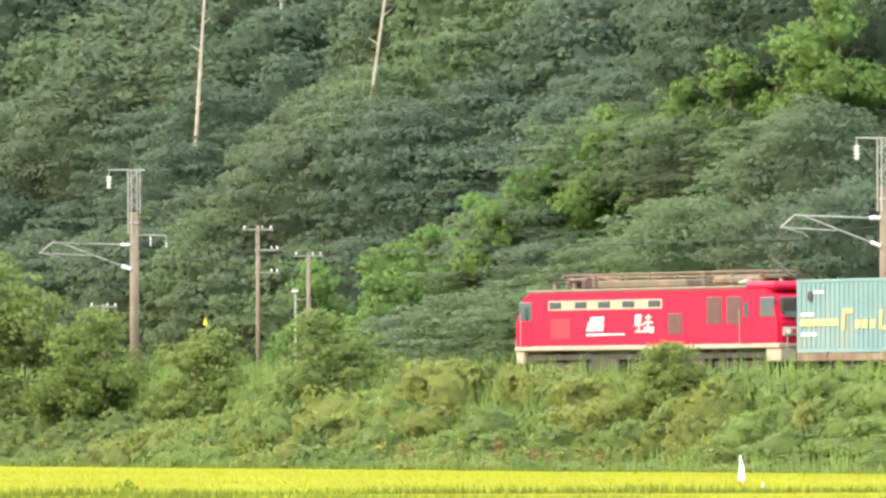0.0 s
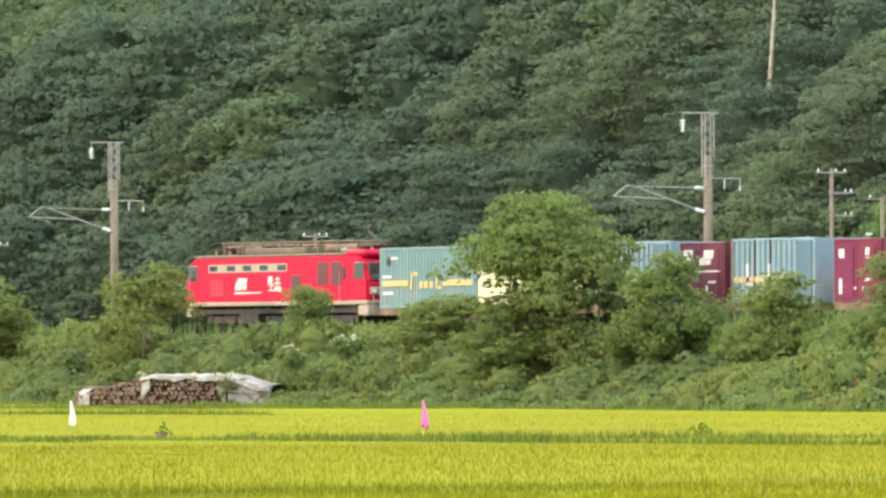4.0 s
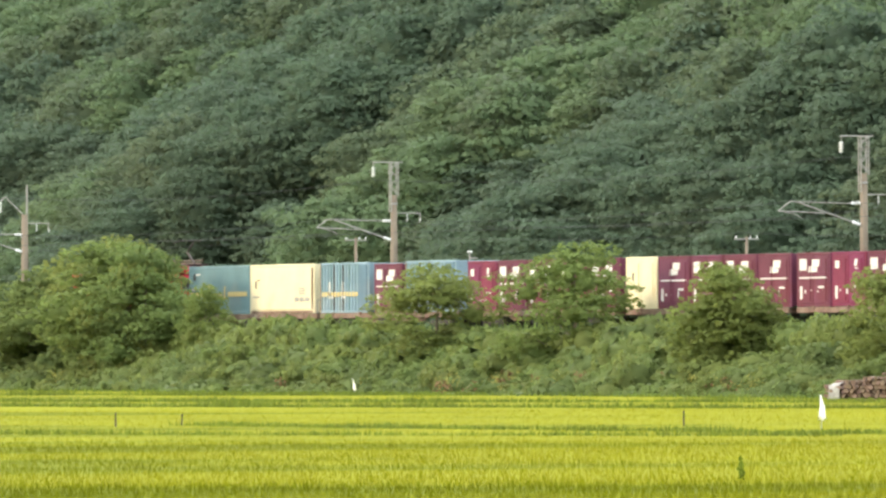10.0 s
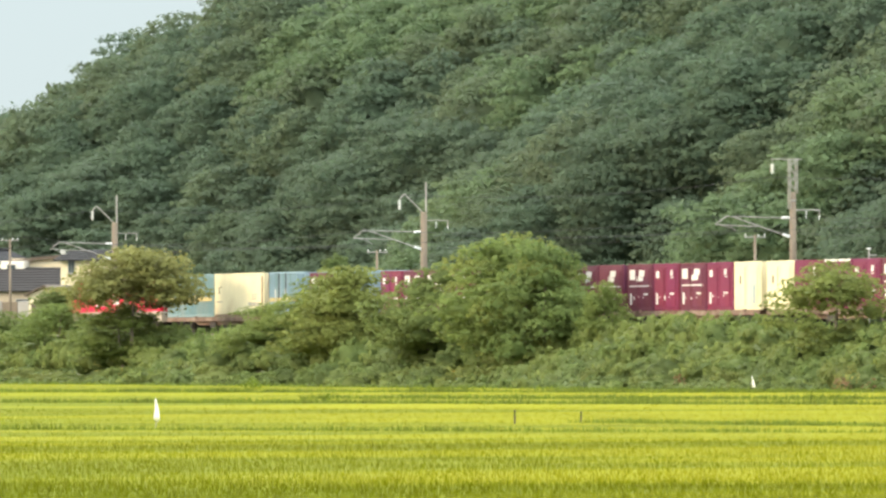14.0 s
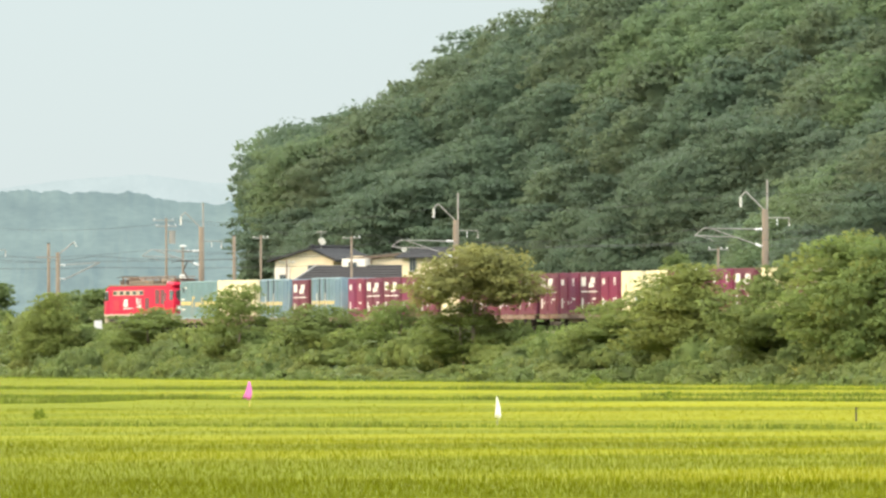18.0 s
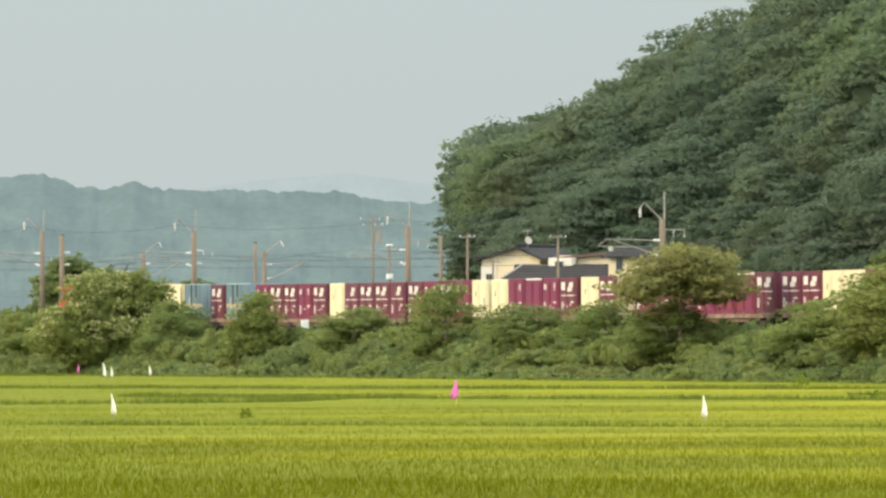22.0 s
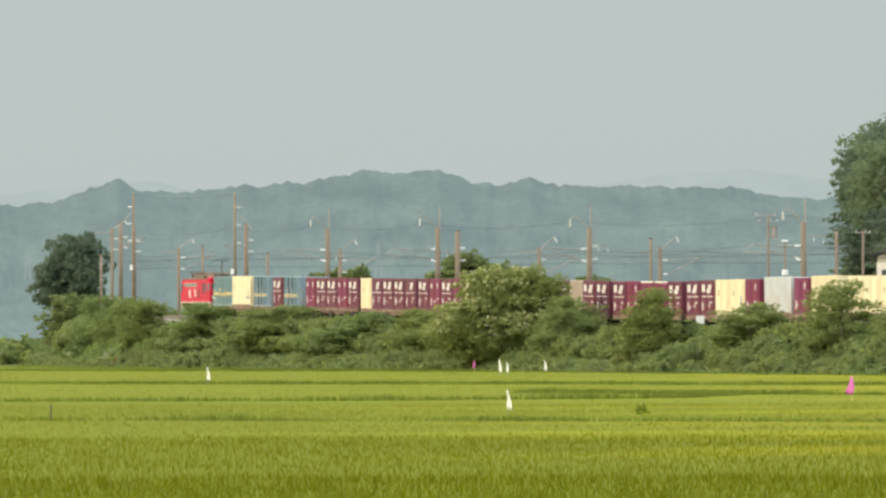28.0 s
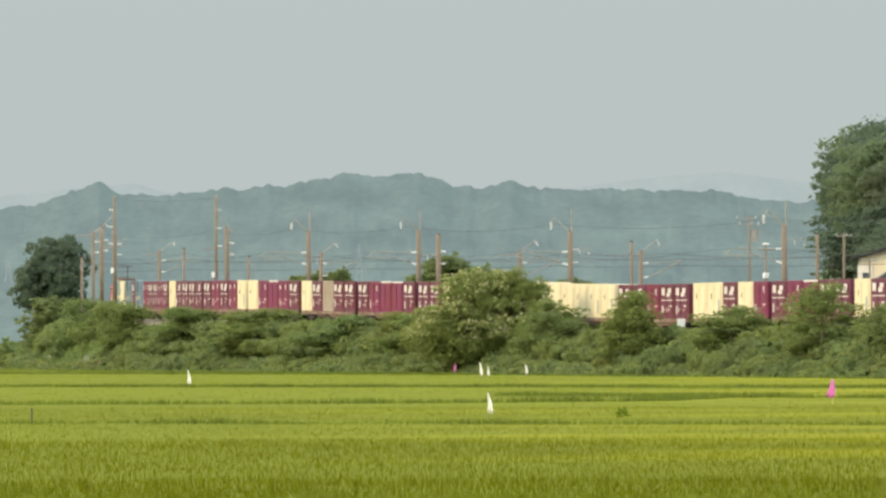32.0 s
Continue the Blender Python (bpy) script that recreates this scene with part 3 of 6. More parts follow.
place(front[1], pose(-665.5, 171.0, bank(665.5, 171.0), 0, 0, 15) @ Matrix.Diagonal((1.05, 1.05, (6.5 - bank(665.5, 171.0)) / 6.0, 1)))   # a dense round bush
for s0, ztop, rad in ((353.6, 5.6, 2.4), (567.0, 5.4, 2.6)):     # the bushes round their feet
    z = bank(s0, 172.0)
    place(front[3], pose(-s0, 171.6, z, 0, 0, s0 * 7) @ Matrix.Diagonal((rad / 2.0, rad / 2.0, (ztop - z) / 6.0, 1)))

# a wide shrub with pale blossoms
r = np.random.default_rng(77)
x, y, th = along(708.5, 170.6 - TRACK_Y)
fs = empty("flowering_shrub", "large green shrub with pale yellowish blossoms on the embankment", "shrub", at=pose(x, y, bank(708.5, 170.6)))
lobes, n = clump_lobes(r, 8.0 - bank(708.5, 170.6), 4.6, 13, 8, 0.72, 0.25)
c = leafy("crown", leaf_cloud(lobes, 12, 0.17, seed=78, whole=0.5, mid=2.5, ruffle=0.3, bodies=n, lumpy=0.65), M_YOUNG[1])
c.parent = fs
M_BLOSSOM = material("pale_blossom", (0.48, 0.45, 0.24), 0.8, 0, 0.15, 4, 20, trans=0.3, spec=0.1)
high = [(a, b, q + 0.15, d * 0.8, e * 0.8, g * 0.8) for a, b, q, d, e, g in lobes[n:] if q > 2.2]
c = leafy("blossoms", leaf_cloud(high, 10.0, 0.10, seed=79, loose=1.3, bodies=0), M_BLOSSOM)
c.parent = fs
part("trunk", trunk_bm(r, 4.0, 0.12, 0.05, 6, 1.8), M_BARK, fs)

# -- trees behind the railway: s, y, top, radius --
back = tree_kind("tree", 171, 8.0, 3.0, 8, M_BUSH[2], 16, 0.2, "round dark green tree standing beyond the railway", group="trees beyond the railway", form="clumps", skirt=3, spread=0.85, lumpy=0.7)
for s0, y0, ztop, rad in ((809.8, 192, 10.7, 3.3), (806.0, 194, 9.7, 3.0), (856.4, 193, 9.9, 1.4), (757.8, 190, 8.2, 2.2), (1085, 212, 8.5, 4.0), (1066, 212, 8.0, 4.0),
                          (572.9, 187, 8.6, 1.1), (640, 189, 7.0, 2.0), (868, 193, 9.6, 2.6), (813.5, 193, 10.2, 3.2), (892, 196, 8.4, 2.4), (762, 201, 7.6, 3.4), (746, 199, 7.2, 3.2), (733, 198, 7.4, 3.0), (778, 202, 7.4, 3.2)):
    z = ground_z(s0, y0)
    place(back, pose(-s0, y0, z, 0, 0, s0) @ Matrix.Diagonal((rad / 2.5, rad / 2.5, (ztop - z) / 8.0, 1)))

lone = tree_kind("tree", 173, 8.0, 3.0, 13, M_FOREST[0], 18, 0.17, "lone dark green tree with a domed crown beyond the railway", group="trees beyond the railway", skirt=0, form="clumps", spread=0.8, low=0.45, lumpy=0.75)
z = ground_z(1103.6, 215)
place(lone, pose(-1103.6, 215, z, 0, 0, 30) @ Matrix.Diagonal((1.5, 1.5, (15.0 - z) / 8.0, 1)))

# -- shrubs that cover the field side of the embankment --
SHRUB_LABELS = ["fresh green leafy shrub on the embankment", "yellow-green vine-grown shrub on the embankment", "mid green dense shrub on the embankment"]
bushes, bclouds = [], []
for i in range(6):
    r = np.random.default_rng(60 + i)
    lobes = [(x, r.uniform(-0.25, 0.25), r.uniform(0.25, 0.5), r.uniform(0.75, 0.95), r.uniform(0.7, 0.9), r.uniform(0.6, 0.8)) for x in (-0.85, 0.0, 0.9)]
    for j in range(30):
        bx, by, bz, rx, ry, rz = lobes[j % 3]
        u, a, k = r.uniform(-0.2, 1.0), r.uniform(0, 6.28), r.uniform(0.9, 1.2)
        ring, q = math.sqrt(1 - u * u), r.uniform(0.18, 0.4)
        lobes.append((bx + rx * ring * math.cos(a) * k, by + ry * ring * math.sin(a) * k, bz + rz * u * k, q * r.uniform(1, 1.4), q * r.uniform(1, 1.4), q * r.uniform(0.5, 0.9)))
    cloud = leaf_cloud(lobes, 22, 0.12, seed=90 + i, whole=0.3, bodies=3)
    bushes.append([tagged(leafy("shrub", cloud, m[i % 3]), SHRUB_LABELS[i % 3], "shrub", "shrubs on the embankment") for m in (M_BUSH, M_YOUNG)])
    bclouds.append((leaf_cloud(lobes, 12, 0.15, seed=190 + i, whole=0.3, bodies=3), leaf_cloud(lobes, 5.2, 0.215, seed=290 + i, whole=0.25, ruffle=0.35, bodies=3), leaf_cloud(lobes[:16], 4, 0.34, seed=390 + i, whole=0.25, ruffle=0.35, bodies=3)))
heaps = [Heap() for _ in range(6)]
things = 0
s = 268.0
while s < 930:
    for k, y in enumerate((170.4, 168.7, 172.3, 174.2, 167.5, 171.4)):
        ss = s + rt.uniform(-1.1, 1.1)
        tall = 1.0 + 0.8 * noise.noise((ss * 0.07, y * 0.25, 4.0))
        if k == 4:
            tall *= 0.6
        if y > 174:
            tall *= 1.15 if 350 < ss < 480 else 0.95
        if k == 0 and 361 < ss < 374:
            tall *= 0.5
        if k == 0 and ss < 330:
            tall *= 0.95
        x, yy, th = along(ss, y - TRACK_Y + rt.uniform(-0.5, 0.5))
        m = pose(x, yy, bank(ss, y) - 0.15, 0, 0, rt.uniform(0, 360)) @ Matrix.Diagonal((rt.uniform(0.9, 1.25), rt.uniform(0.9, 1.25), max(0.45, tall), 1))
        i = rt.randrange(6)
        if 360 < ss < 396 and k in (1, 4) or k == 5 and ss > 480:
            continue
        if k == 0 and things < 298:
            place(bushes[i][1 if ss < 335 else 0], m)
            things += 1
        else:
            heaps[i % 3 + (3 if ss < 335 else 0)].add(bclouds[i][0 if ss < 420 else 1], m)
    s += 2.25
# scrub on the open land beyond the railway and at the foot of the hill
s = 560.0
while s < 1180:
    for dy in (9.5, 13.0, 18.0, 25.0, 34.0):
        ss = s + rt.uniform(-1.5, 1.5)
        x, yy, th = along(ss, dy + rt.uniform(-1.2, 1.2))
        if yy > 330 or (664 < -x < 730 and yy > 191):
            continue
        sc = rt.uniform(1.1, 1.7)
        m = pose(x, yy, ground_z(-x, yy) - 0.3, 0, 0, rt.uniform(0, 360)) @ Matrix.Diagonal((sc, sc, sc * rt.uniform(0.6, 1.1), 1))
        i = rt.randrange(6)
        heaps[i % 3].add(bclouds[i][2], m)
    s += 4.0
s = 930.0
while s < 1180:      # the field side beyond the curve
    for dy in (-9.5, -6.5):
        x, yy, th = along(s + rt.uniform(-1, 1), dy + rt.uniform(-0.5, 0.5))
        m = pose(x, yy, ground_z(-x, yy) - 0.2, 0, 0, rt.uniform(0, 360)) @ Matrix.Diagonal((1.3, 1.3, rt.uniform(0.8, 1.4), 1))
        i = rt.randrange(6)
        heaps[i % 3].add(bclouds[i][2], m)
    s += 2.5
for j in range(90):      # low trees far out on the plain
    a, d = radians(8.2 + 4.6 * j / 90 + rt.uniform(-0.1, 0.1)), rt.uniform(1250, 1450)
    sc = rt.uniform(1.8, 3.0)
    heaps[j % 3].add(bclouds[j % 6][2], pose(-d * math.cos(a), d * math.sin(a), -0.2, 0, 0, rt.uniform(0, 360)) @ Matrix.Diagonal((sc * 1.5, sc, sc, 1)))
for i, h in enumerate(heaps):
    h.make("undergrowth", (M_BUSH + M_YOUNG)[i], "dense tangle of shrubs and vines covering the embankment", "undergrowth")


def blades(name, spans, mat, label, category, seed):
    """Grass: upright thin triangles. spans: s0, s1, y0, y1, ground height, number, width, height."""
    r = np.random.default_rng(seed)
    V, F, N, base = [], [], [], 0
    for s0, s1, y0, y1, z, k, w, h in spans:
        x, y = -r.uniform(s0, s1, k), r.uniform(y0, y1, k)
        hh = h * (r.uniform(0.5, 1.25, k) if z is None else r.uniform(0.8, 1.1, k))
        a = r.uniform(0, 6.28, k)
        hx, hy = np.cos(a) * w, np.sin(a) * w
        turned = np.where(y * hx - x * hy > 0, 1.0, -1.0)
        hx, hy = hx * turned, hy * turned
        zz = np.array([ground_z(-float(p), float(q)) for p, q in zip(x, y)]) if z is None else np.full(k, z)
        up = np.stack([r.normal(0, 0.2, k), r.normal(-0.25, 0.2, k), np.ones(k)], 1)
        N.append(np.repeat(up / np.linalg.norm(up, axis=1)[:, None], 3, 0))
        V.append(np.stack([np.stack([x - hx, y - hy, zz], 1), np.stack([x + hx, y + hy, zz], 1),
                           np.stack([x + r.normal(0, 0.15, k) * h, y + r.normal(0, 0.15, k) * h, zz + hh], 1)], 1).reshape(-1, 3))
        F += [(base + 3 * j, base + 3 * j + 1, base + 3 * j + 2) for j in range(k)]
        base += 3 * k
    ob = new(name, link_mesh(name, np.concatenate(V).tolist(), F, mat, True, np.concatenate(N).tolist()))
    return tagged(ob, label, category, kind="stuff")


blades("tall_grass", [(262, 330, 167.2, 173.5, None, 9000, 0.05, 1.1), (262, 420, 166.6, 168.2, None, 9000, 0.05, 0.9), (420, 900, 166.6, 168.0, None, 12000, 0.07, 0.8),
                      (262, 560, 173.0, 176.2, None, 14000, 0.05, 1.05), (262, 345, 173.0, 176.0, None, 6000, 0.05, 1.5), (560, 900, 173.5, 176.2, None, 8000, 0.07, 0.8), (320, 380, 184, 192, None, 6000, 0.06, 1.6)],
       M_REED, "tall yellow-green grass along the embankment's foot and shoulder", "grass", 5)
# low grassy banks between the paddies, and the one along the railway: corners (s, y)
LEVEES = [((545, 95), (528, 105), (476, 136), (438, 157), (424, 165)), ((384, 58), (379, 73), (374, 86), (379, 98), (402, 107)), ((424, 103), (402, 107), (372, 121), (338, 137), (322, 146)),
          ((405, 131), (381, 143), (364, 154), (346, 165)), ((292, 55), (276, 70), (262, 80), (247, 88), (232, 100)), ((276, 98), (258, 100), (235, 103), (226, 107)),
          ((238, 101), (231, 112), (223, 125), (214, 142), (205, 160)), ((780, 140), (710, 163), (695, 166)), ((226, 107), (160, 124))]
spans = [(260, 950, 165.4, 166.9, 0.1, 16000, 0.16, 0.74)]
for points in LEVEES:
    for (s0, y0), (s1, y1) in zip(points, points[1:]):
        n = max(1, int(math.hypot(s1 - s0, y1 - y0) / 1.2))
        for k in range(n):
            q = (k + 0.5) / n
            sm, ym = s0 + (s1 - s0) * q, y0 + (y1 - y0) * q + 0.3 * noise.noise((s0 + k * 0.4, 0, 0))
            spans.append((sm - 0.75, sm + 0.75, ym - 0.75, ym + 0.75, 0.1, 190, 0.045 + 0.00012 * sm, (0.77 if ym > 105 or sm > 330 else 0.70) + 0.12 * noise.noise((s0 + k * 0.25, 3, 0))))
blades("levee_grass", spans, M_LEVEE, "dark green grass on the low banks between the paddies", "grass", 6)

# ---- rice fields ----
STRIPS = [(15.0, 90.0), (90.0, 165.8)]


def make_rice():
    for i, (y0, y1) in enumerate(STRIPS):
        xs = np.arange(-1500, 60, 6.0)
        n = max(2, int((y1 - y0) / 3))
        ys = np.linspace(y0, y1, n)
        vs = [(x, y, 0.684 + 0.015 * noise.noise((x * 0.1, y * 0.3, i))) for x in xs for y in ys]
        fs = [(a * n + b, a * n + b + 1, (a + 1) * n + b + 1, (a + 1) * n + b) for a in range(len(xs) - 1) for b in range(n - 1)]
        base = len(vs)
        for x in xs:   # upright flanks
            vs += [(x, y0, 0.0), (x, y1, 0.0)]
        for a in range(len(xs) - 1):
            fs.append((base + 2 * a, base + 2 * a + 2, (a + 1) * n, a * n))
            fs.append((base + 2 * a + 1, a * n + n - 1, (a + 1) * n + n - 1, base + 2 * a + 3))
        ob = new("rice_field", link_mesh("rice_field", vs, fs, M_RICE))
        tagged(ob, "dense ripening rice, yellow-green, in a flat paddy", "rice field", kind="stuff")
        # blades over the canopy, dense near the camera
        V, F, N, base = [], [], [], 0
        r = np.random.default_rng(100 + i)
        for d0, d1, dens, wide, tall in ((110, 170, 56, 0.012, 0.16), (170, 240, 36, 0.012, 0.13), (240, 360, 13.0, 0.020, 0.09), (360, 1000, 0.7, 0.16, 0.06)):
            k = int(0.5 * (d1 * d1 - d0 * d0) * 0.40 * dens)
            d = np.sqrt(r.uniform(d0 * d0, d1 * d1, k))
            a = r.uniform(0.165, 0.56, k)
            x, y = -d * np.cos(a), d * np.sin(a)
            ok = (y > y0 + 0.2) & (y < y1 - 0.2)
            x, y = x[ok], y[ok]
            k = len(x)
            if not k:
                continue
            ang = r.uniform(0, math.pi, k)
            hx, hy = np.cos(ang), np.sin(ang)
            turned = np.where(y * hx - x * hy > 0, 1.0, -1.0)     # every blade shows its upper side to the south-west
            hx, hy = hx * turned, hy * turned
            w = wide * r.uniform(0.6, 1.5, k)
            clump = np.array([noise.noise((float(p) * 1.1, float(q) * 1.1, 2.0)) for p, q in zip(x, y)])
            h = tall * (r.uniform(0.4, 1.1, k) + 0.35 * clump)
            z0 = np.full(k, 0.58)
            up = np.stack([r.normal(0, 0.13, k), r.normal(-0.12, 0.13, k), np.ones(k)], 1)
            N.append(np.repeat(up / np.linalg.norm(up, axis=1)[:, None], 3, 0))
            V.append(np.stack([np.stack([x - hx * w, y - hy * w, z0], 1), np.stack([x + hx * w, y + hy * w, z0], 1),
                               np.stack([x + r.normal(0, 0.06, k), y + r.normal(0, 0.06, k), 0.66 + h], 1)], 1).reshape(-1, 3))
            F += [(base + 3 * j, base + 3 * j + 1, base + 3 * j + 2) for j in range(k)]
            base += 3 * k
        ob = new("rice_tufts", link_mesh("rice_tufts", np.concatenate(V).tolist(), F, M_RICE_BLADE, True, np.concatenate(N).tolist()))
        tagged(ob, "tips and blades of ripening yellow-green rice", "rice", kind="stuff")


make_rice()


# ---- hazy mountains: far backdrops, the air's haze put in as emission ----
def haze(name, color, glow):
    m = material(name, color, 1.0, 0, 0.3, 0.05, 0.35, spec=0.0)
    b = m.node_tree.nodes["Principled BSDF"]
    # Even emission stands in for the air's veil; the surface itself is no lamp.
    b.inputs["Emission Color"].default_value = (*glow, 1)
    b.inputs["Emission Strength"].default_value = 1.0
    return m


M_RIDGE = haze("ridge_haze_glow", (0.048, 0.060, 0.048), (0.108, 0.158, 0.186))
M_FAR = haze("far_ridge_haze_glow", (0.03, 0.03, 0.03), (0.34, 0.42, 0.43))


def ridge(name, dist, profile, mat, label, tree=1.5):
    """A mountain side between bearings; heights in degrees above the horizon."""
    a0, a1 = profile[0][0], profile[-1][0]
    n, rows = 900, 40
    vs = []
    for i in range(n + 1):
        a = a0 + (a1 - a0) * i / n
        h = knots(profile, a) / 57.3 * dist + noise.noise((a * 5.0, 0, 1.0)) * tree * 0.8
        crest = (noise.noise((a * 12, 0, 3)) * 0.6 + noise.noise((a * 27, 0, 5)) * 0.5) * tree
        for j in range(rows):
            k = j / (rows - 1)
            fold = (noise.noise((a * 1.8, k * 3.0, 9)) * 7 + noise.noise((a * 9, k * 5, 2)) * 3 + noise.noise((a * 40, k * 16, 4)) * 2) * min(1, 4 * k * (1 - k))
            dd = dist - 160 * (1 - k) + fold
            x, y = -dd * math.cos(radians(a)), dd * math.sin(radians(a))
            vs.append((x, y, EYE.z - 6 + (h + 6) * k * dd / dist + crest * k ** 10))
    fs = [(i * rows + j, (i + 1) * rows + j, (i + 1) * rows + j + 1, i * rows + j + 1) for i in range(n) for j in range(rows - 1)]
    ob = new(name, link_mesh(name, vs, fs, mat, True))
    return tagged(ob, label, "mountain", kind="structure")


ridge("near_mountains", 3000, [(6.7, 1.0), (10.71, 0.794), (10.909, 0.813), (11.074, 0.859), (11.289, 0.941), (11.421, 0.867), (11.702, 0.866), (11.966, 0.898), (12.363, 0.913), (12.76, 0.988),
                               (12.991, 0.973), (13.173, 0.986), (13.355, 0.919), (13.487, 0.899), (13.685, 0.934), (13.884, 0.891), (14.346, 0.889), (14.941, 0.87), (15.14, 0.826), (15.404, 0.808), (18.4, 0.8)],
      M_RIDGE, "wooded mountain ridge, haze put in as blue-green glow")
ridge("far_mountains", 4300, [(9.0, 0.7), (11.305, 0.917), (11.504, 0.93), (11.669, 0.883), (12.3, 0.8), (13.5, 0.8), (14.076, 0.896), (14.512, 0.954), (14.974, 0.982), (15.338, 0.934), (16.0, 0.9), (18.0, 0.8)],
      M_FAR, "distant mountain ridge, haze put in as pale glow", 0.6)

# two far lattice pylons, paled by emission in place of haze
M_PYLON = haze("steel_haze_glow", (0.10, 0.10, 0.10), (0.20, 0.25, 0.265))
for bearing, low, high in ((12.81, 0.40, 0.57), (10.76, 0.42, 0.50)):
    dist = 2700.0
    z0, tall = EYE.z + dist * radians(low), dist * radians(high - low)
    py = empty("pylon", "distant lattice pylon on the hazy mountain side, pale glow painted in", "pylon", "distant pylons", at=pose(-dist * math.cos(radians(bearing)), dist * math.sin(radians(bearing)), z0 - 1.0, 0, 0, 90 - bearing))
    for dx in (-1, 1):
        part("leg", rodded((dx * 0.9, 0, -2.0), (dx * 0.12, 0, tall + 1.0), 0.10, 0.07, 6), M_PYLON, py)
    for k in range(4):
        q, w0, w1 = k / 4, 0.9 - 0.19 * k, 0.9 - 0.19 * (k + 1)
        part("brace", rod(rodded((-w0, 0, q * tall), (w1, 0, (q + 0.25) * tall), 0.05, seg=5), (w0, 0, q * tall), (-w1, 0, (q + 0.25) * tall), 0.05, seg=5), M_PYLON, py)
    for k in range(3):
        part("cross_arm", rodded((-1.1, 0, tall * (0.62 + 0.16 * k)), (1.1, 0, tall * (0.62 + 0.16 * k)), 0.07, seg=6), M_PYLON, py)

# ---- the freight train ----
# offset of each wagon's front behind the first, and its load
LOADS = [(-0.6, "TW"), (19.9, "BpB"), (41.3, "jppjp"), (62.4, "wlppl"), (83.4, "qjpjw"), (104.6, "wmbjp"), (125.9, "wpepp"), (147.4, "pmbbp"), (169.0, "ppwwm"),
         (190.6, "SmV"), (212.2, "wwwww"), (233.6, "plmpp"), (255.2, "wwpwm"), (276.4, "pmbpp"), (297.6, "wpwpp")]
RUN = [(0, 297.4), (2.5, 349.6), (6, 421.7), (8, 461.6), (12, 539.4), (17, 636.2), (24, 773.2), (26, 812.2), (29, 871.4), (32, 930.5)]
TIMES = [0, 2.5, 4.25, 6, 8, 10, 12, 14.5, 17, 20.5, 24, 26, 27, 28, 29, 30, 31, 32]


def vehicle_pose(t, offset, dx=0.0, dz=0.0):
    u = knots(RUN, t) - offset
    x, y, th = along(u)
    climb = (rail_z(u + 8) - rail_z(u - 8)) / 16
    return pose(x, y, rail_z(u), 0, math.degrees(climb), -math.degrees(th)) @ Matrix.Translation((dx, 0, dz))


moving = []        # thing, offset of its vehicle's middle, shift along it, height over the rail


def plate(bm, pts, y, t=0.012):
    """A flat marking of the outline pts (x, z) on the side at y, facing -y."""
    front = [bm.verts.new((px, y - t, pz)) for px, pz in pts]
    backv = [bm.verts.new((px, y + 0.01, pz)) for px, pz in pts]
    n = len(pts)
    bm.faces.new(front)
    for i in range(n):
        bm.faces.new((front[i], backv[i], backv[(i + 1) % n], front[(i + 1) % n]))
    return bm


def rect(x0, x1, z0, z1, skew=0.0):
    return [(x0, z0), (x1, z0), (x1 + skew, z1), (x0 + skew, z1)]


def wheelset(parent, x, r, name="wheel"):
    for y in (-0.72, 0.72):
        w = part(name, rodded((x, y - 0.065, r), (x, y + 0.065, r), r, seg=20), M_DARK, parent)
        part("hub", rodded((x, y * 1.11 - 0.03, r), (x, y * 1.11 + 0.03, r), r * 0.32, seg=10), M_WAGON, w)


def bogie(parent, x, base, r, mat):
    b = part("bogie", box(box(boxed(x - base / 2 - 0.5, x + base / 2 + 0.5, -1.06, -0.94, r * 0.75, r * 1.35, bevel=0.04),
                              x - base / 2 - 0.5, x + base / 2 + 0.5, 0.94, 1.06, r * 0.75, r * 1.35, bevel=0.04), x - 0.25, x + 0.25, -1.0, 1.0, r * 0.8, r * 1.3), mat, parent)
    for dx in (-base / 2, base / 2):
        wheelset(b, x + dx, r)
        part("axle_box", boxed(x + dx - 0.16, x + dx + 0.16, -1.14, -1.02, r * 0.75, r * 1.25, bevel=0.03), mat, b)
    return b


